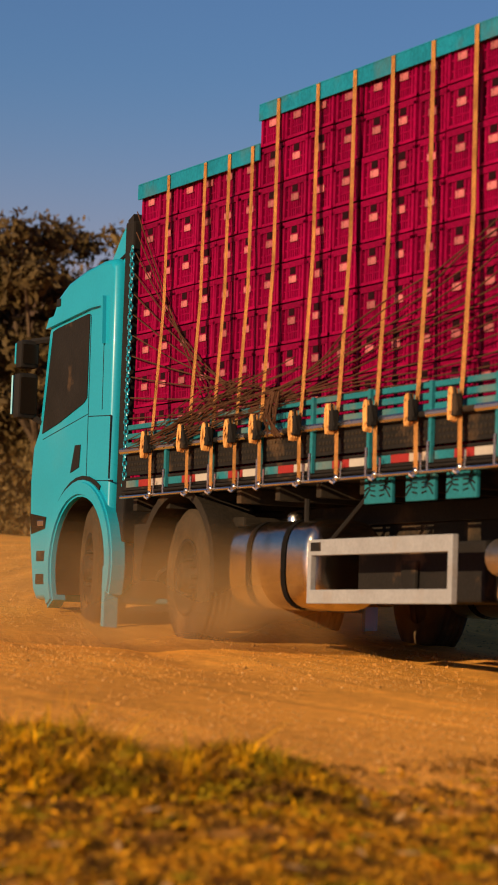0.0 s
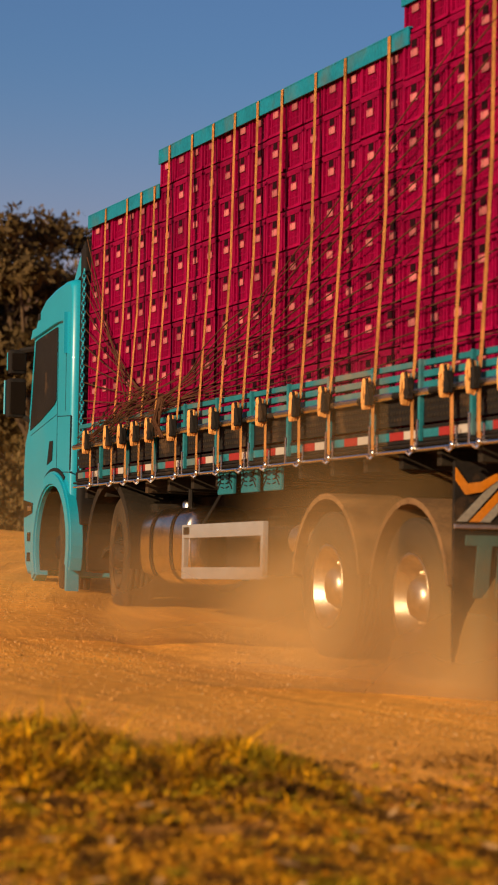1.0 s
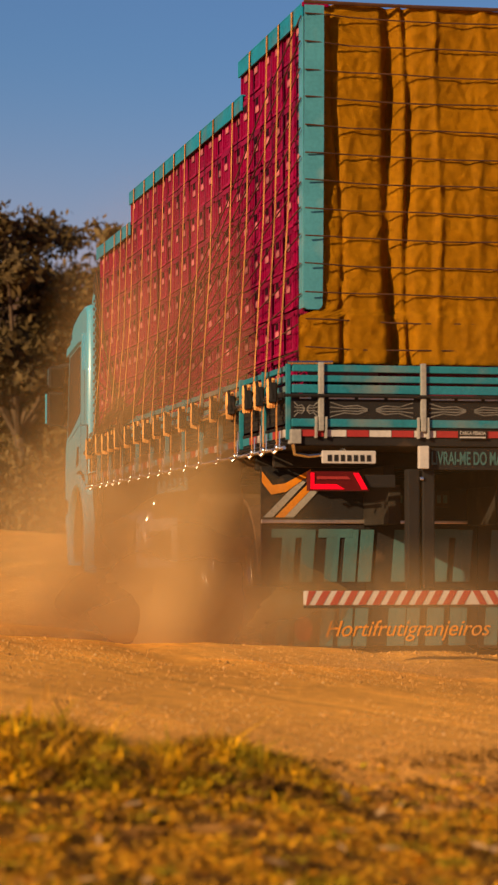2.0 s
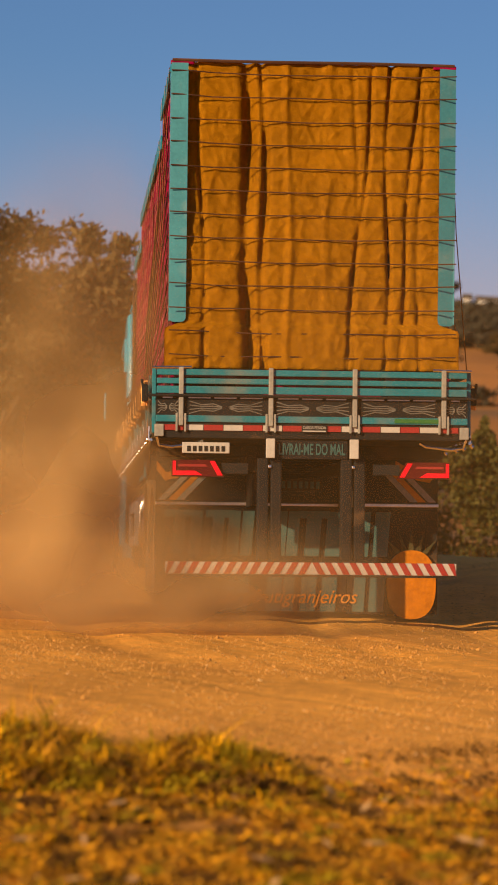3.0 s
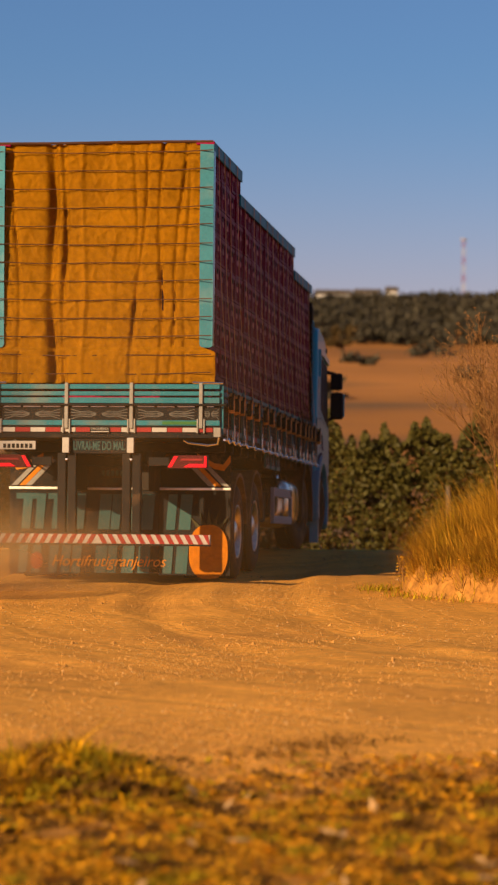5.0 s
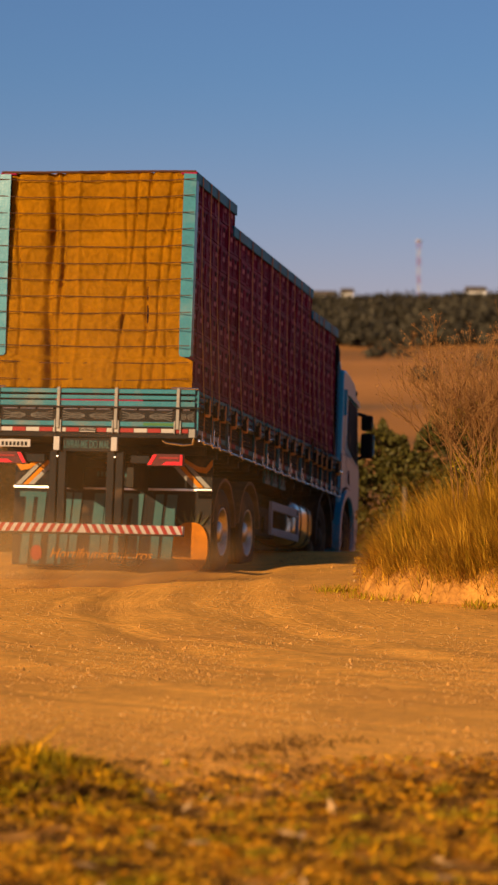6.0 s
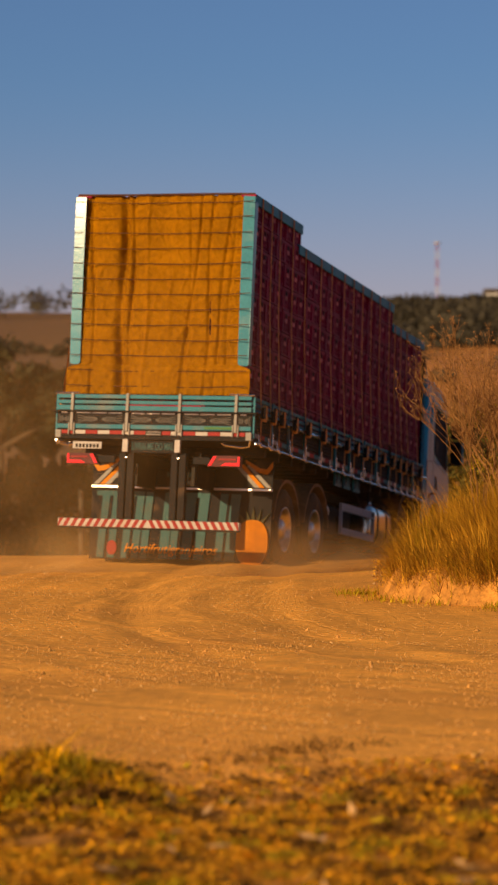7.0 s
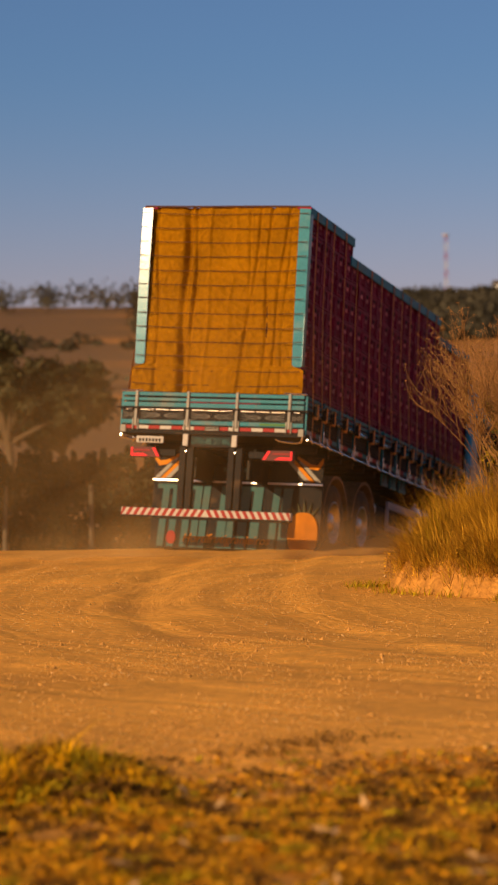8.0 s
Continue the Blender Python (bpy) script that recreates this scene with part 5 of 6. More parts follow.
def bank_height(x, y):
    """The grassy bank inside the bend."""
    u, v = (x - 5.58) / 2.6, (y - 26.7) / 2.6
    k = max(0.0, 1 - (u * u + v * v) ** 1.3)
    return 0.86 * k ** 0.55 * (1 + 0.12 * noise.noise((x * 1.2, y * 1.2, 3)))


def build_bank():
    rng = random.Random(11)
    n = 70
    verts, faces = [], []
    for j in range(n + 1):
        for i in range(n + 1):
            x, y = 2.4 + 5.6 * i / n, 23.9 + 5.6 * j / n
            e = bank_height(x, y)
            verts.append((x, y, relief(x, y) - 0.05 + e + (0.09 * noise.noise((x * 3, y * 3, 1)) + 0.05 * noise.noise((x * 9, y * 9, 2)) if e > 0.02 else 0)))
    faces = [(r * (n + 1) + c, r * (n + 1) + c + 1, (r + 1) * (n + 1) + c + 1, (r + 1) * (n + 1) + c) for r in range(n) for c in range(n)]
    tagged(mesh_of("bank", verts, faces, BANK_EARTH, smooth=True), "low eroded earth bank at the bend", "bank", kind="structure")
    spots, green, dark = [], [], []
    for _ in range(1500):
        # tussocks: blades spray out from one root and droop
        x, y = rng.uniform(2.9, 8.2), 24.15 + 4.3 * rng.random() ** 1.35
        e = bank_height(x, y)
        if e < 0.30 or (e < 0.42 and rng.random() < 0.4):
            continue
        size = rng.uniform(0.36, 0.80) * (0.85 + 0.7 * noise.noise((x * 1.1, y * 1.1, 8))) * (0.75 + 0.5 * min(1.0, e / 0.7) * min(1.3, max(0.5, (x - 3.0) / 1.4)))
        kind = rng.random()
        for _ in range(int(70 + 130 * size)):
            a, out = rng.uniform(0, 2 * math.pi), rng.random() ** 0.7
            h = size * rng.uniform(0.4, 1.05) * (1.05 - 0.7 * out)
            bx, by = x + rng.gauss(0, 0.07), y + rng.gauss(0, 0.07)
            lean = (math.cos(a) * out * size * 1.15 - (0.34 if x < 4.3 else 0.2) * size, math.sin(a) * out * size * 0.9 - 0.12 * size)
            spot = ((bx, by, relief(bx, by) - 0.08 + bank_height(bx, by)), lean, h, rng.uniform(0.003, 0.0065))
            q = rng.random()
            (dark if q < 0.05 else green if kind > 0.91 and q < 0.8 else spots).append(spot)
    for _ in range(260):
        # shorter tufts hang over the rim and down the slope
        a, r = radians(rng.uniform(120, 300)), rng.uniform(0.84, 0.96)
        x, y = 5.58 + 2.6 * r * math.cos(a), 26.7 + 2.6 * r * math.sin(a)
        if rng.random() < 0.25 + noise.noise((x * 2, y * 2, 5)):
            continue
        size = rng.uniform(0.14, 0.42)
        for _ in range(int(26 + 60 * size)):
            b, out = rng.uniform(0, 2 * math.pi), rng.random() ** 0.6
            bx, by = x + rng.gauss(0, 0.05), y + rng.gauss(0, 0.05)
            lean = ((math.cos(b) * out + math.cos(a) * 0.7) * size * 0.8, (math.sin(b) * out + math.sin(a) * 0.7) * size * 0.8)
            spot = ((bx, by, relief(bx, by) - 0.08 + bank_height(bx, by)), lean, size * rng.uniform(0.1, 0.75), rng.uniform(0.004, 0.009))
            (dark if rng.random() < 0.12 else green if rng.random() < 0.12 else spots).append(spot)
    blade_mesh("dry_grass", spots, BANK_STRAW, "tall golden dry grass on the bank", "grass")
    blade_mesh("green_grass", green, GREEN_BLADE, "yellow-green grass blades on the bank", "grass")
    blade_mesh("withered_grass", dark, DARK_WEED_AND_SHADE, "dark withered grass among the golden tufts", "grass")
    # long wisps with seed heads lean out over the road, leaves lie on the slope
    wisps, pts = [], []
    for _ in range(60):
        x, y = rng.gauss(3.75, 0.22), rng.uniform(25.6, 27.4)
        h, lx = rng.uniform(0.25, 0.6), -rng.uniform(0.1, 0.5)
        z = relief(x, y) - 0.05 + bank_height(x, y)
        wisps.append(((x, y, z), (lx, rng.gauss(-0.1, 0.15)), h, 0.006))
    blade_mesh("grass_wisps", wisps, STRAW, "pale wisps of dry grass leaning out", "grass")
    for _ in range(3000):
        x, y = rng.uniform(2.9, 7.3), rng.uniform(24.5, 27.4)
        e = bank_height(x, y)
        if e > 0.05:
            pts.append((Vector((x, y, relief(x, y) + e + rng.uniform(-0.04, 0.12))), Vector((rng.gauss(0, 1), -1, rng.gauss(0, 1))).normalized()))
    tagged(leaf_mesh("bank_leaves", pts, 0.011, BANK_STRAW, rng), "small dry leaves scattered over the bank", "leaves", kind="stuff")
    # low weeds in patches round the foot
    foot = []
    for _ in range(26):
        a = radians(rng.uniform(150, 275))
        cx, cy = 5.5 + 2.75 * math.cos(a) + rng.gauss(0, 0.1), 26.7 + 2.75 * math.sin(a) + rng.gauss(0, 0.1)
        for _ in range(rng.randint(10, 60)):
            x, y = rng.gauss(cx, 0.09), rng.gauss(cy, 0.12)
            foot.append(((x, y, relief(x, y) - 0.02), (rng.gauss(0, 0.06), rng.gauss(0, 0.06)), rng.uniform(0.03, 0.12), 0.010))
    blade_mesh("creeping_weed", foot, GREEN_BLADE, "low weeds at the foot of the bank", "weeds")
    # dry shrubs: stems fork again and again into fine twigs with seed heads
    for sx, sy, h, lean, seed in ((4.05, 27.0, 2.8, -0.08, 1), (4.3, 26.8, 2.1, -0.28, 2), (4.3, 27.2, 2.5, -0.06, 4), (4.95, 27.4, 2.2, 0.08, 3)):
        r2 = random.Random(seed)
        shrub = new("shrub")
        shrub.location = (sx, sy, relief(sx, sy) + bank_height(sx, sy) - 0.1)
        tagged(shrub, "dry brown shrub with thin branches and seed heads", "shrub", group="dry shrubs")
        bm = bmesh.new()
        tips = []

        def grow(p, way, length, r, level):
            q = p + way * length * 0.55 + Vector((r2.gauss(0, 0.03), r2.gauss(0, 0.03), 0))
            e = p + way * length
            tube(bm, [p, q, e], [r, r * 0.8, r * 0.55], 4, cap=False)
            if level == 0:
                tips.append(e)
                return
            for _ in range(5):
                w = (way + Vector((r2.gauss(0, 0.36), r2.gauss(0, 0.36), r2.gauss(0.15, 0.2)))).normalized()
                grow(p.lerp(e, r2.uniform(0.5, 1.0)), w, length * r2.uniform(0.5, 0.72), r * 0.6, level - 1)

        for k in range(4):
            grow(Vector((0, 0, -0.1)), Vector((lean + r2.gauss(0, 0.16), r2.gauss(0, 0.2), 1)).normalized(), h * r2.uniform(0.40, 0.5), 0.009, 3)
        part("branch_work", bm, TWIG, shrub)
        pts = []
        for t in tips:
            pts += leaf_points(7, t, (0.045, 0.045, 0.045), r2, 0.1)
        leaf_mesh("seed_head", pts, 0.009, TWIG, r2, shrub)
    # a leafy yellow-green bush stands behind them
    bush = new("bush")
    bush.location = (4.95, 27.5, relief(4.95, 27.5) + bank_height(4.95, 27.5) - 0.1)
    tagged(bush, "leafy yellow-green bush on the bank", "bush")
    bm, pts = bmesh.new(), []
    for k in range(44):
        a, out = rng.uniform(0, 2 * math.pi), rng.uniform(0.1, 0.95)
        tip = Vector((math.cos(a) * out, math.sin(a) * out * 0.7, rng.uniform(0.7, 1.95) * (1.1 - 0.45 * out)))
        tube(bm, [(0.1 * math.cos(a), 0.1 * math.sin(a), -0.1), tip * 0.5 + Vector((0, 0, 0.12)), tip], [0.012, 0.008, 0.003], 4, cap=False)
        for q in (0.55, 0.75, 0.95):
            pts += leaf_points(110, tip * q, (0.17, 0.17, 0.2), rng, 0.1)
    part("stem", bm, TWIG, bush)
    leaf_mesh("foliage", pts, 0.02, GREEN_BLADE, rng, bush)
    # a small upright weed at the road's edge
    weed = new("roadside_weed")
    weed.location = (3.12, 28.6, relief(3.12, 28.6))
    tagged(weed, "small upright dry weed with paired leaves", "weed")
    bm, pts = bmesh.new(), []
    for k in range(4):
        lean = rng.uniform(-0.1, 0.08)
        tube(bm, [(0.02 * k, 0, -0.02), (0.02 * k + lean * 0.5, 0, 0.16), (0.02 * k + lean, 0, rng.uniform(0.25, 0.36))], [0.006, 0.005, 0.003], 4)
        for j in range(7):
            for e in (-1, 1):
                pts.append((Vector((0.02 * k + lean * j / 8 + e * 0.022, rng.gauss(0, 0.01), 0.06 + 0.035 * j)), Vector((e, -0.6, 0.4)).normalized()))
    part("stem", bm, TWIG, weed)
    leaf_mesh("foliage", pts, 0.022, STRAW, rng, weed)


build_bank()


def verge_edge(x):
    """How far the roadside growth reaches towards the road."""
    return float(np.interp(x, (-1.6, -1.0, -0.62, -0.3, 0.05, 0.35, 0.7, 1.2, 2.0), (11.9, 12.15, 11.5, 11.9, 11.6, 11.0, 10.6, 11.0, 11.3))) + 0.22 * noise.noise((x * 2.3, 0, 4)) + 0.1 * noise.noise((x * 8, 1, 4))


def ramp01(v, a, b):
    return max(0.0, min(1.0, (v - a) / (b - a)))


def lying_leaves(name, spots, material, label):
    """Narrow leaves and straws lying nearly flat: spots of (place, length, slope)."""
    rng = random.Random(len(spots))
    verts, faces = [], []
    for p, size, slope in spots:
        a = rng.uniform(0, 2 * math.pi)
        u = Vector((math.cos(a), math.sin(a), rng.gauss(0, slope))) * size
        v = Vector((-math.sin(a), math.cos(a), rng.gauss(0, slope))) * size * rng.uniform(0.2, 0.5)
        i = len(verts)
        verts += [p - u, p - u * 0.2 + v, p + u, p - u * 0.2 - v]
        faces.append((i, i + 1, i + 2, i + 3))
    return tagged(mesh_of(name, verts, faces, material), label, "leaves", kind="stuff")


def build_foreground():
    rng = random.Random(3)

    def place():
        y = rng.uniform(7.9, 12.0)
        return rng.uniform(-0.145, 0.165) * y, y

    # thick low clumps to one side, thin straw elsewhere, bare earth towards the road
    tones = [[], [], [], []]
    for _ in range(90000):
        x, y = place()
        edge = verge_edge(x)
        if y > edge:
            continue
        clump = ramp01(0.4 - x, 0.0, 0.5) * ramp01(y, 10.2, 10.7)
        lump = noise.noise((x * 3.1, y * 2.2, 2)) + 0.5 * noise.noise((x * 8, y * 6, 6))
        if rng.random() > 0.05 + 0.85 * clump + 0.35 * lump * (1 - clump):
            continue
        h = rng.uniform(0.015, 0.045) + clump * rng.uniform(0.03, 0.125) * (0.75 + 1.0 * lump) * (0.55 + 0.45 * ramp01(edge - y, 0.0, 0.35))
        if h < 0.015:
            continue
        if rng.random() < 0.05 * clump:
            h *= rng.uniform(1.3, 2.0)
        tone = noise.noise((x * 5, y * 4, 31)) + 0.22 * rng.gauss(0, 1)
        spot = ((x, y, relief(x, y) - 0.01), (rng.gauss(0, 0.02 + 0.7 * h), rng.gauss(0, 0.02 + 0.6 * h)), h, rng.uniform(0.006, 0.015))
        tones[0 if tone > 0.22 else 1 if tone > -0.06 else 2 if tone > -0.20 else 3].append(spot)
    blade_mesh("yellow_grass", tones[1], GRASS, "short sunlit yellow-green roadside grass", "grass")
    blade_mesh("straw", tones[2], STRAW, "dry straw among the roadside grass", "straw")
    blade_mesh("green_grass", tones[0], GREEN_BLADE, "olive green blades in the roadside clumps", "grass")
    blade_mesh("withered_grass", tones[3], DARK_WEED_AND_SHADE, "dark withered blades in the roadside clumps", "grass")
    # bushy leaves in the clumps, the low ones coloured dark as shade, some withered
    pts, under, green = [], [], []
    for _ in range(900):
        x, y = place()
        edge = verge_edge(x)
        clump = ramp01(0.4 - x, 0.0, 0.5) * ramp01(y, 10.2, 10.7)
        if y > edge - 0.05 or rng.random() > 0.06 + 0.9 * clump:
            continue
        r = rng.uniform(0.03, 0.07) + 0.05 * clump * rng.random()
        c = Vector((x, y, relief(x, y) + 0.02 + 0.05 * clump * rng.random()))
        tone = noise.noise((x * 5, y * 4, 31)) + 0.2 * rng.gauss(0, 1)
        for p in leaf_points(int(50 + 130 * clump), c, (r * 1.5, r * 1.2, r * 0.8), rng, 0.2):
            if p[0].z > relief(p[0].x, p[0].y) - 0.005:
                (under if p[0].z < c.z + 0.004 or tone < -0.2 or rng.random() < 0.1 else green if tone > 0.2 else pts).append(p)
    tagged(leaf_mesh("weed_clumps", pts, 0.014, GRASS, rng), "bushy yellow weeds in clumps along the verge", "weeds", kind="stuff")
    tagged(leaf_mesh("green_weeds", green, 0.014, GREEN_BLADE, rng), "olive green weeds in clumps along the verge", "weeds", kind="stuff")
    tagged(leaf_mesh("undergrowth", under, 0.018, DARK_WEED_AND_SHADE, rng), "low leaves painted dark as shade under the weeds, some withered", "weeds", kind="stuff")
    # spiky stalks stand up from the thickest clump
    stalks = []
    for cx, cy, n, tall in ((-1.0, 11.85, 34, 0.24), (-0.92, 11.7, 22, 0.19), (-1.28, 11.7, 16, 0.17), (-0.30, 11.6, 12, 0.16), (-0.12, 11.5, 14, 0.14)):
        for _ in range(n):
            x, y = rng.gauss(cx, 0.06), rng.gauss(cy, 0.08)
            h = tall * rng.uniform(0.5, 1.0)
            stalks.append(((x, y, relief(x, y) - 0.01), (rng.gauss(0, 0.3 * h), rng.gauss(0, 0.3 * h)), h, 0.006))
    blade_mesh("weed_sprigs", stalks, GREEN_BLADE, "upright spiky sprigs above the clumps", "grass")
    # litter lies nearly flat in front, in patches of its own tones, and thins out towards the road
    heaps = [[], [], [], []]
    for _ in range(90000):
        x, y = place()
        edge = verge_edge(x) + 0.25 + 0.5 * ramp01(x, 0.3, 0.8)
        drift = noise.noise((x * 2.6, y * 1.7, 21)) + 0.6 * noise.noise((x * 7, y * 5, 22))
        if rng.random() > (0.68 + 0.8 * drift) * (0.12 + 0.88 * ramp01(edge - y, -0.1, 0.9)):
            continue
        tone = 1.1 * noise.noise((x * 5.5, y * 3.6, 41)) + 0.16 * rng.gauss(0, 1)
        spot = (Vector((x, y, relief(x, y) + rng.uniform(0.002, 0.012 + 0.03 * max(0.0, drift)))), rng.uniform(0.010, 0.028), 0.3)
        heaps[0 if tone > 0.34 else 1 if tone < -0.17 else 2 if rng.random() < 0.72 else 3].append(spot)
    lying_leaves("green_leaves", heaps[0], GREEN_BLADE, "olive leaves lying in patches on the verge")
    lying_leaves("withered_leaves", heaps[1], DARK_WEED_AND_SHADE, "dark withered leaves lying on the verge")
    lying_leaves("fallen_leaves", heaps[2], LITTER, "yellow leaf litter covering the verge")
    lying_leaves("dry_stalks", heaps[3], STRAW, "dry broken stalks lying on the verge")
    pale = []
    for _ in range(90):
        x, y = place()
        if y < verge_edge(x):
            pale.append((Vector((x, y, relief(x, y) + 0.03)), rng.uniform(0.03, 0.07), 0.2))
    lying_leaves("pale_leaves", pale, PALE, "large pale dead leaves on the verge")
    # low dry tufts stranded on the bare earth
    tufts = []
    for cx, cy, w in ((0.85, 12.1, 0.16), (1.15, 12.45, 0.14), (1.0, 12.25, 0.1), (0.7, 11.9, 0.12), (1.75, 11.4, 0.2), (1.45, 11.2, 0.2)):
        for _ in range(int(700 * w)):
            x, y = rng.gauss(cx, w), rng.gauss(cy, 0.07)
            tufts.append(((x, y, relief(x, y) - 0.005), (rng.gauss(0, 0.03), rng.gauss(0, 0.03)), rng.uniform(0.01, 0.04), 0.008))
    blade_mesh("low_tufts", tufts, DARK_WEED_AND_SHADE, "low withered tufts on the bare earth", "grass")
    # a lone thin weed that leans over the road
    weed = []
    for k in range(9):
        weed.append(((-1.22 + 0.02 * k, 13.4, relief(-1.2, 13.4)), (rng.gauss(0.06, 0.05), rng.gauss(0, 0.04)), rng.uniform(0.08, 0.2), 0.005))
    blade_mesh("lone_weed", weed, STRAW, "thin dry weed standing at the road's edge", "weed")
    # pebbles and clods, in drifts between the wheel tracks
    for name, count, material, low, high, label in (("pebbles", 30000, STONE, 0.004, 0.011, "loose orange pebbles and clods on the road"), ("pale_pebbles", 1500, PALE, 0.004, 0.010, "pale pebbles scattered on the road")):
        verts, faces = [], []
        for _ in range(count):
            y = 10.9 + 24 * rng.random() ** 1.7
            x = rng.uniform(-0.15, 0.17) * y
            drift = noise.noise((x * 0.9, y * 0.45, 5)) + 0.6 * noise.noise((x * 2.6, y * 1.2, 15))
            if rng.random() > 0.42 + 0.9 * drift:
                continue
            r = rng.uniform(low, high) * (2.2 if rng.random() < 0.015 else 1)
            z = relief(x, y)
            i = len(verts)
            for vx, vy, vz in ((1, 0, 0), (0, 1, 0), (-1, 0, 0), (0, -1, 0), (0.1, 0.1, 0.9), (0, 0, -0.5)):
                verts.append((x + vx * r * rng.uniform(0.7, 1.5), y + vy * r * rng.uniform(0.7, 1.4), z + vz * r * rng.uniform(0.7, 1.3)))
            faces += [(i, i + 1, i + 4), (i + 1, i + 2, i + 4), (i + 2, i + 3, i + 4), (i + 3, i, i + 4), (i + 1, i, i + 5), (i + 2, i + 1, i + 5), (i + 3, i + 2, i + 5), (i, i + 3, i + 5)]
        tagged(mesh_of(name, verts, faces, material), label, "pebbles", kind="stuff")


build_foreground()


# ---- dust ----
def dust_material():
    """Thin lit veils of dust: opacity fades to nothing at each veil's rim and is broken up by billows."""
    m = bpy.data.materials.new("airborne_dust")
    m.use_nodes = True
    t = m.node_tree
    t.nodes.clear()
    out, mix, clear = t.nodes.new("ShaderNodeOutputMaterial"), t.nodes.new("ShaderNodeMixShader"), t.nodes.new("ShaderNodeBsdfTransparent")
    half, dif, thru = t.nodes.new("ShaderNodeMixShader"), t.nodes.new("ShaderNodeBsdfDiffuse"), t.nodes.new("ShaderNodeBsdfTranslucent")
    for n in (dif, thru):
        n.inputs[0].default_value = (0.55, 0.34, 0.14, 1)
    half.inputs[0].default_value = 0.38
    co, no, rng, att, mul = (t.nodes.new("ShaderNode" + k) for k in ("TexCoord", "TexNoise", "MapRange", "Attribute", "Math"))
    no.inputs["Scale"].default_value, no.inputs["Detail"].default_value, no.inputs["Roughness"].default_value = 0.9, 2, 0.5
    rng.inputs[1].default_value, rng.inputs[2].default_value, rng.inputs[3].default_value, rng.inputs[4].default_value = 0.25, 0.70, 0.5, 1.12
    att.attribute_name = "veil_weight"
    mul.operation, mul.use_clamp = "MULTIPLY", True
    t.links.new(co.outputs["Object"], no.inputs["Vector"])
    t.links.new(no.outputs["Fac"], rng.inputs[0])
    t.links.new(rng.outputs[0], mul.inputs[0])
    t.links.new(att.outputs["Fac"], mul.inputs[1])
    t.links.new(mul.outputs[0], mix.inputs[0])
    t.links.new(dif.outputs[0], half.inputs[1])
    t.links.new(thru.outputs[0], half.inputs[2])
    t.links.new(clear.outputs[0], mix.inputs[1])
    t.links.new(half.outputs[0], mix.inputs[2])
    t.links.new(mix.outputs[0], out.inputs[0])
    return m


VEIL = dust_material()


def dust_cloud(n, sizes, seed, label, density, spread=1.0):
    """A cloud of n billowing veils, one behind another, thickest in the middle."""
    rng = random.Random(seed)
    verts, faces, dens = [], [], []
    rings, spokes = 14, 36
    for k in range(n):
        cx, cy = rng.uniform(-0.25, 0.25) * sizes[0], (k - (n - 1) / 2) * spread * 2 * sizes[1] / max(1, n)
        turn = radians(rng.uniform(-25, 25))
        grow = rng.uniform(0.8, 1.15)
        o = len(verts)
        for i in range(rings + 1):
            u = i / rings
            for j in range(spokes):
                a = 2 * math.pi * j / spokes
                r = u * grow * (1 + 0.22 * noise.noise((math.cos(a) * 1.3, math.sin(a) * 1.3, seed + 3.1 * k)))
                x, z = sizes[0] * r * math.cos(a), sizes[2] * (0.32 + r * math.sin(a))
                y = sizes[1] * (0.5 * u * u + 0.25 * noise.noise((x * 1.5, z * 1.5, seed * 7 + k)))
                verts.append((cx + x * math.cos(turn) - y * math.sin(turn), cy + x * math.sin(turn) + y * math.cos(turn), z))
                dens.append(density * (1 - u * u) ** 1.6)
        for i in range(rings):
            for j in range(spokes):
                j2 = (j + 1) % spokes
                faces.append((o + i * spokes + j, o + (i + 1) * spokes + j, o + (i + 1) * spokes + j2, o + i * spokes + j2))
    ob = mesh_of("dust_cloud", verts, faces, VEIL, smooth=True)
    att = ob.data.attributes.new("veil_weight", "FLOAT", "POINT")
    att.data.foreach_set("value", np.array(dens, dtype=np.float32))
    return tagged(ob, label, "dust", group="dust clouds", kind="stuff")


wheel_dust = dust_cloud(2, (1.9, 0.9, 1.15), 1, "thick orange dust thrown up by the rear wheels", 0.74)
rising_dust = dust_cloud(1, (1.3, 0.6, 2.6), 5, "pale dust rising beside the truck's flank", 0.74)
front_dust = dust_cloud(1, (2.9, 0.6, 0.78), 2, "low orange dust drifting over the road", 0.7)
drifting_dust = dust_cloud(1, (3.4, 0.4, 3.2), 6, "very thin dust drifting behind the truck", 0.10)
haze_dust = dust_cloud(1, (6.5, 1.0, 2.7), 4, "thin brown haze hanging over the bend", 0.17)
tail_dust = dust_cloud(1, (2.1, 0.5, 0.8), 3, "thin dust trailing behind the mud panels", 0.45)
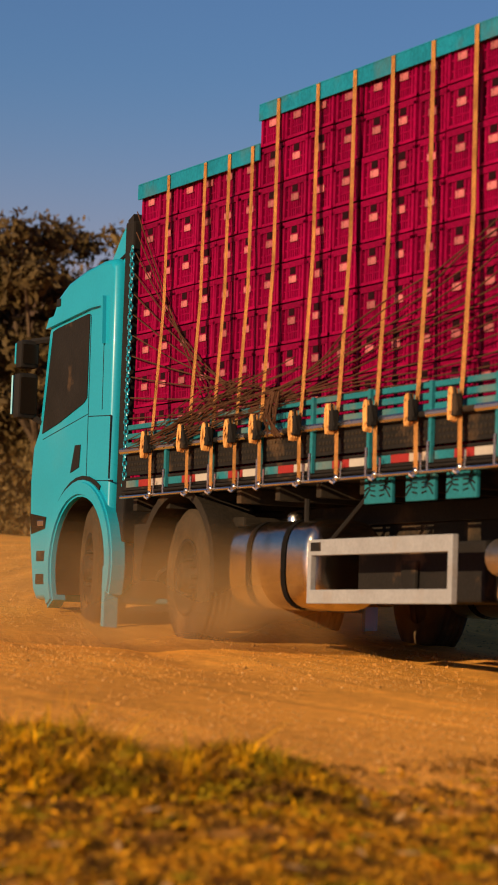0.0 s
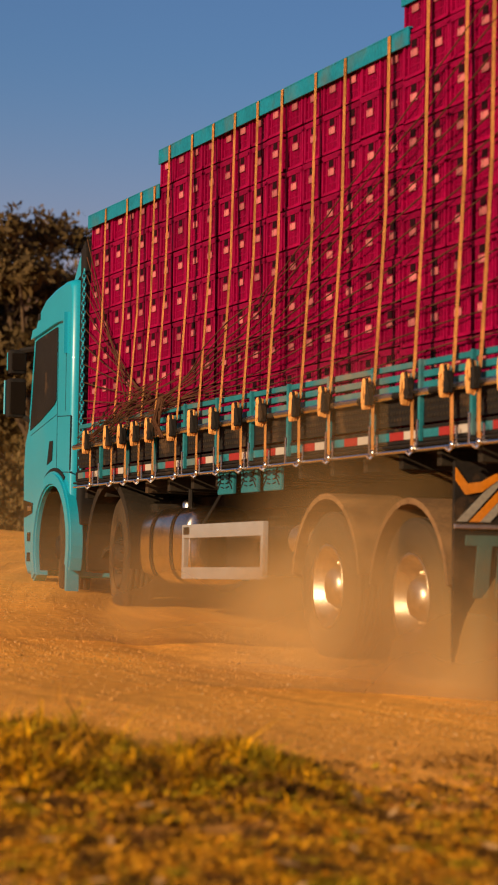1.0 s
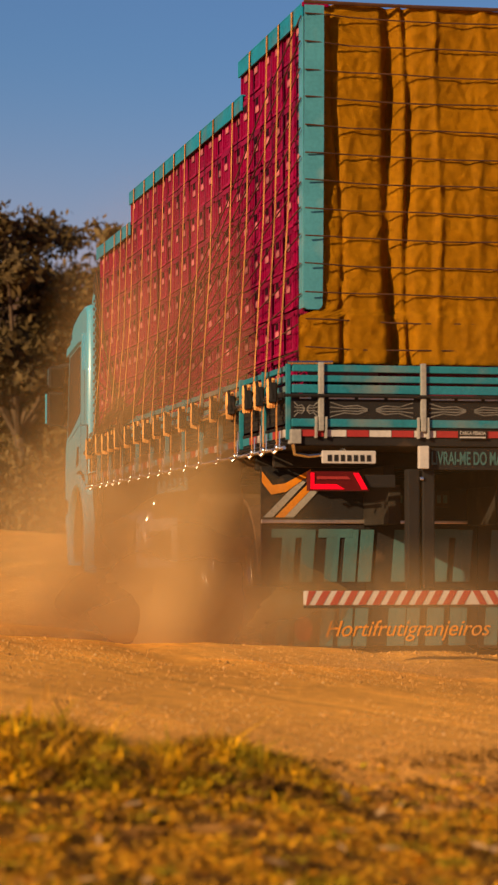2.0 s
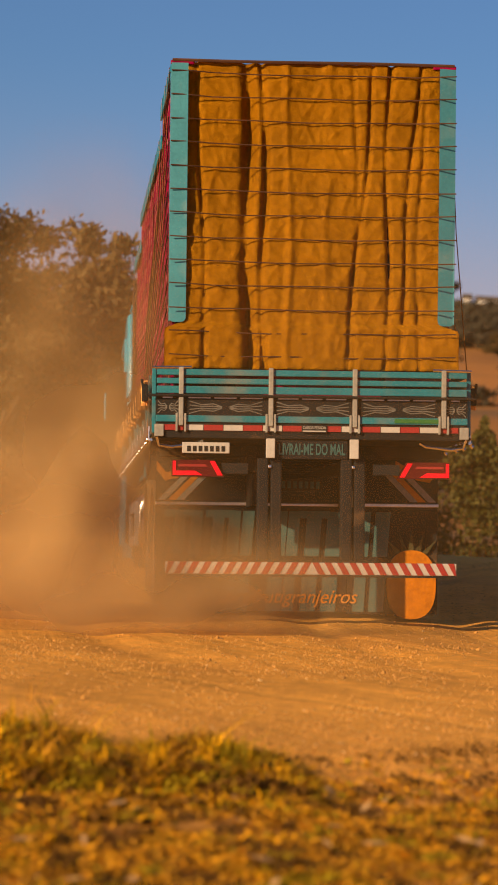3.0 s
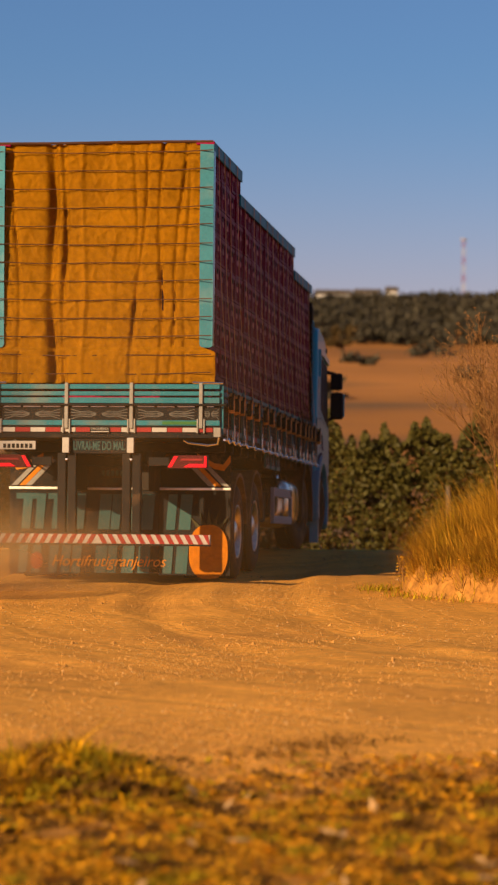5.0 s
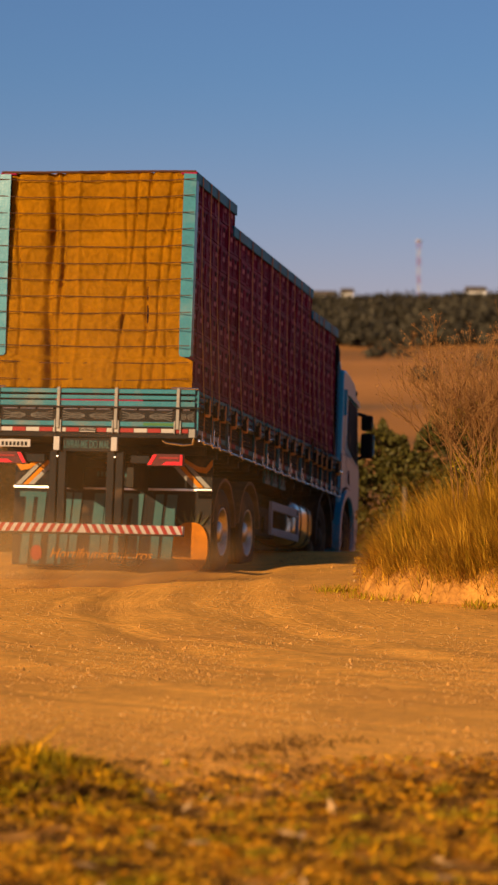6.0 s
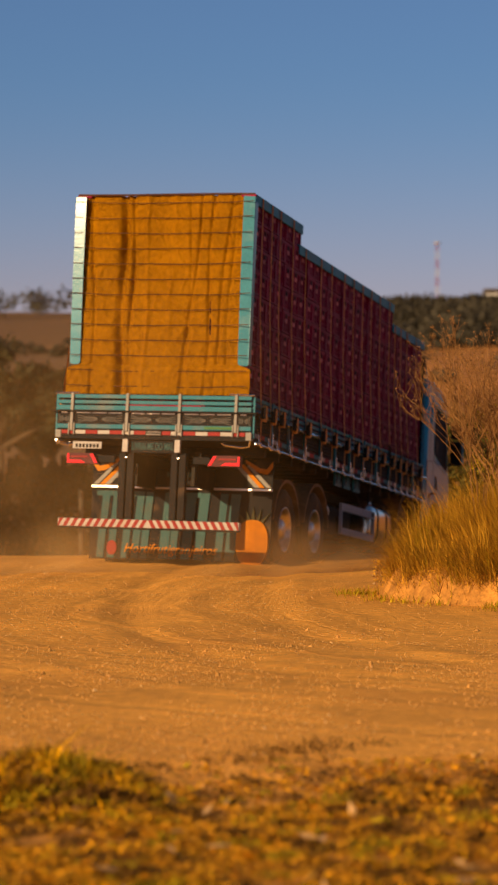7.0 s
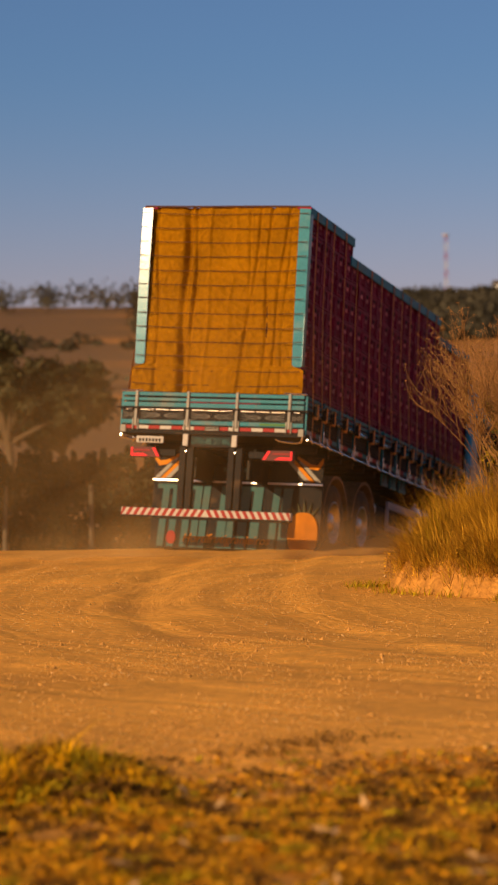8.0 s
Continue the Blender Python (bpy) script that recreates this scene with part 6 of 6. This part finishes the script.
DUST_ROWS = [
    (wheel_dust, [(0.0, 3.4, 13.2, -0.3), (0.5, 2.05, 14.3, -0.22), (1.0, 1.2, 15.8, -0.28), (1.4, 0.3, 17.3, -0.15), (2.0, -0.6, 19.0, 0.05), (2.5, -1.15, 19.9, 0.15), (3.0, -1.55, 20.8, 0.25), (3.5, -1.85, 21.4, 0.2), (4.0, -2.1, 22.2, 0.1), (5.0, -3.4, 24.0, 0.0), (6.3, -7.5, 23.8, 0.1), (8.0, -11.0, 24.6, 0.1)]),
    (rising_dust, [(0.0, 2.4, 14.6, -1.9), (0.5, 1.7, 15.6, -1.9), (1.0, 0.5, 17.0, -1.4), (1.4, -0.3, 18.3, -0.5), (2.0, -0.95, 19.6, 0.0), (2.5, -1.4, 20.5, 0.3), (3.0, -1.6, 21.4, 0.5), (3.5, -1.85, 22.2, 0.8), (4.0, -2.2, 22.9, 0.8), (5.0, -4.0, 24.4, 0.7), (6.3, -7.5, 25.6, 0.8), (8.0, -11.0, 27.0, 0.8)]),
    (front_dust, [(0.0, -1.4, 18.4, 0.08), (1.0, -1.2, 18.6, 0.12), (2.5, -1.3, 18.9, 0.0), (4.0, -2.1, 21.4, 0.08), (5.0, -2.2, 24.6, 0.05), (6.3, 0.8, 29.3, -0.2), (8.0, 2.6, 33.4, -0.2)]),
    (haze_dust, [(0.0, -3.6, 25.0, -1.9), (1.2, -3.6, 25.8, -1.7), (2.5, -3.6, 27.0, -0.7), (3.5, -3.4, 28.2, -0.2), (5.0, -2.6, 31.0, 0.0), (6.5, -1.2, 35.5, 0.1), (8.0, 0.6, 38.8, 0.1)]),
]


def tail_row(t, dx, dy):
    x, y, z, yaw = [float(np.interp(t, [r[0] for r in TRUCK_ROWS], [r[k] for r in TRUCK_ROWS])) for k in (1, 2, 3, 4)]
    right, ahead, up = turned(yaw, 0, 0)
    return Vector((x, y, 0)) + right * dx + ahead * dy


# ---- what moves ----
def motions():
    rows = [(t, truck_pose(*r)) for t, *r in TRUCK_ROWS]
    walk(truck, rows)
    walk(load, rows)
    # the wheels roll by the way the truck has gone
    ts = [r[0] for r in TRUCK_ROWS]
    way = [0.0]
    for a, b in zip(TRUCK_ROWS, TRUCK_ROWS[1:]):
        way.append(way[-1] + math.hypot(b[1] - a[1], b[2] - a[2]))
    for w, m, steer in wheels:
        # the two front axles steer round the bend and straighten at its end
        walk(w, [(k * 0.16, m @ pose(0, 0, 0, 0, 0, -steer * float(np.interp(k * 0.16, (0, 5, 6.5, 8), (19, 17, 9, 2)))) @ pose(0, 0, 0, -math.degrees(float(np.interp(k * 0.16, ts, way)) / WHEEL_R), 0, 0)) for k in range(51)])
    # dust hangs where the wheels threw it up and drifts aside
    for cloud, spots in DUST_ROWS:
        walk(cloud, [(t, pose(x, y, z, 0, 0, 2 * t)) for t, x, y, z in spots])
    times = [0.0, 0.5, 1.0, 1.5, 2.0, 2.5, 3.0, 3.5, 4.0, 4.5, 5.0, 5.75, 6.5, 7.25, 8.0]
    walk(drifting_dust, [(t, Matrix.Translation(tail_row(t, 0.0, -2.2) + Vector((0, 0, -4.2 + 4.2 * min(1.0, max(0.0, (t - 1.0) / 1.5)))))) for t in times])
    walk(tail_dust, [(t, Matrix.Translation(tail_row(t, -0.5, -0.9) + Vector((0, 0, -0.35 * min(1.0, max(0.0, (t - 6.0) / 1.5)))))) for t in times])


motions()
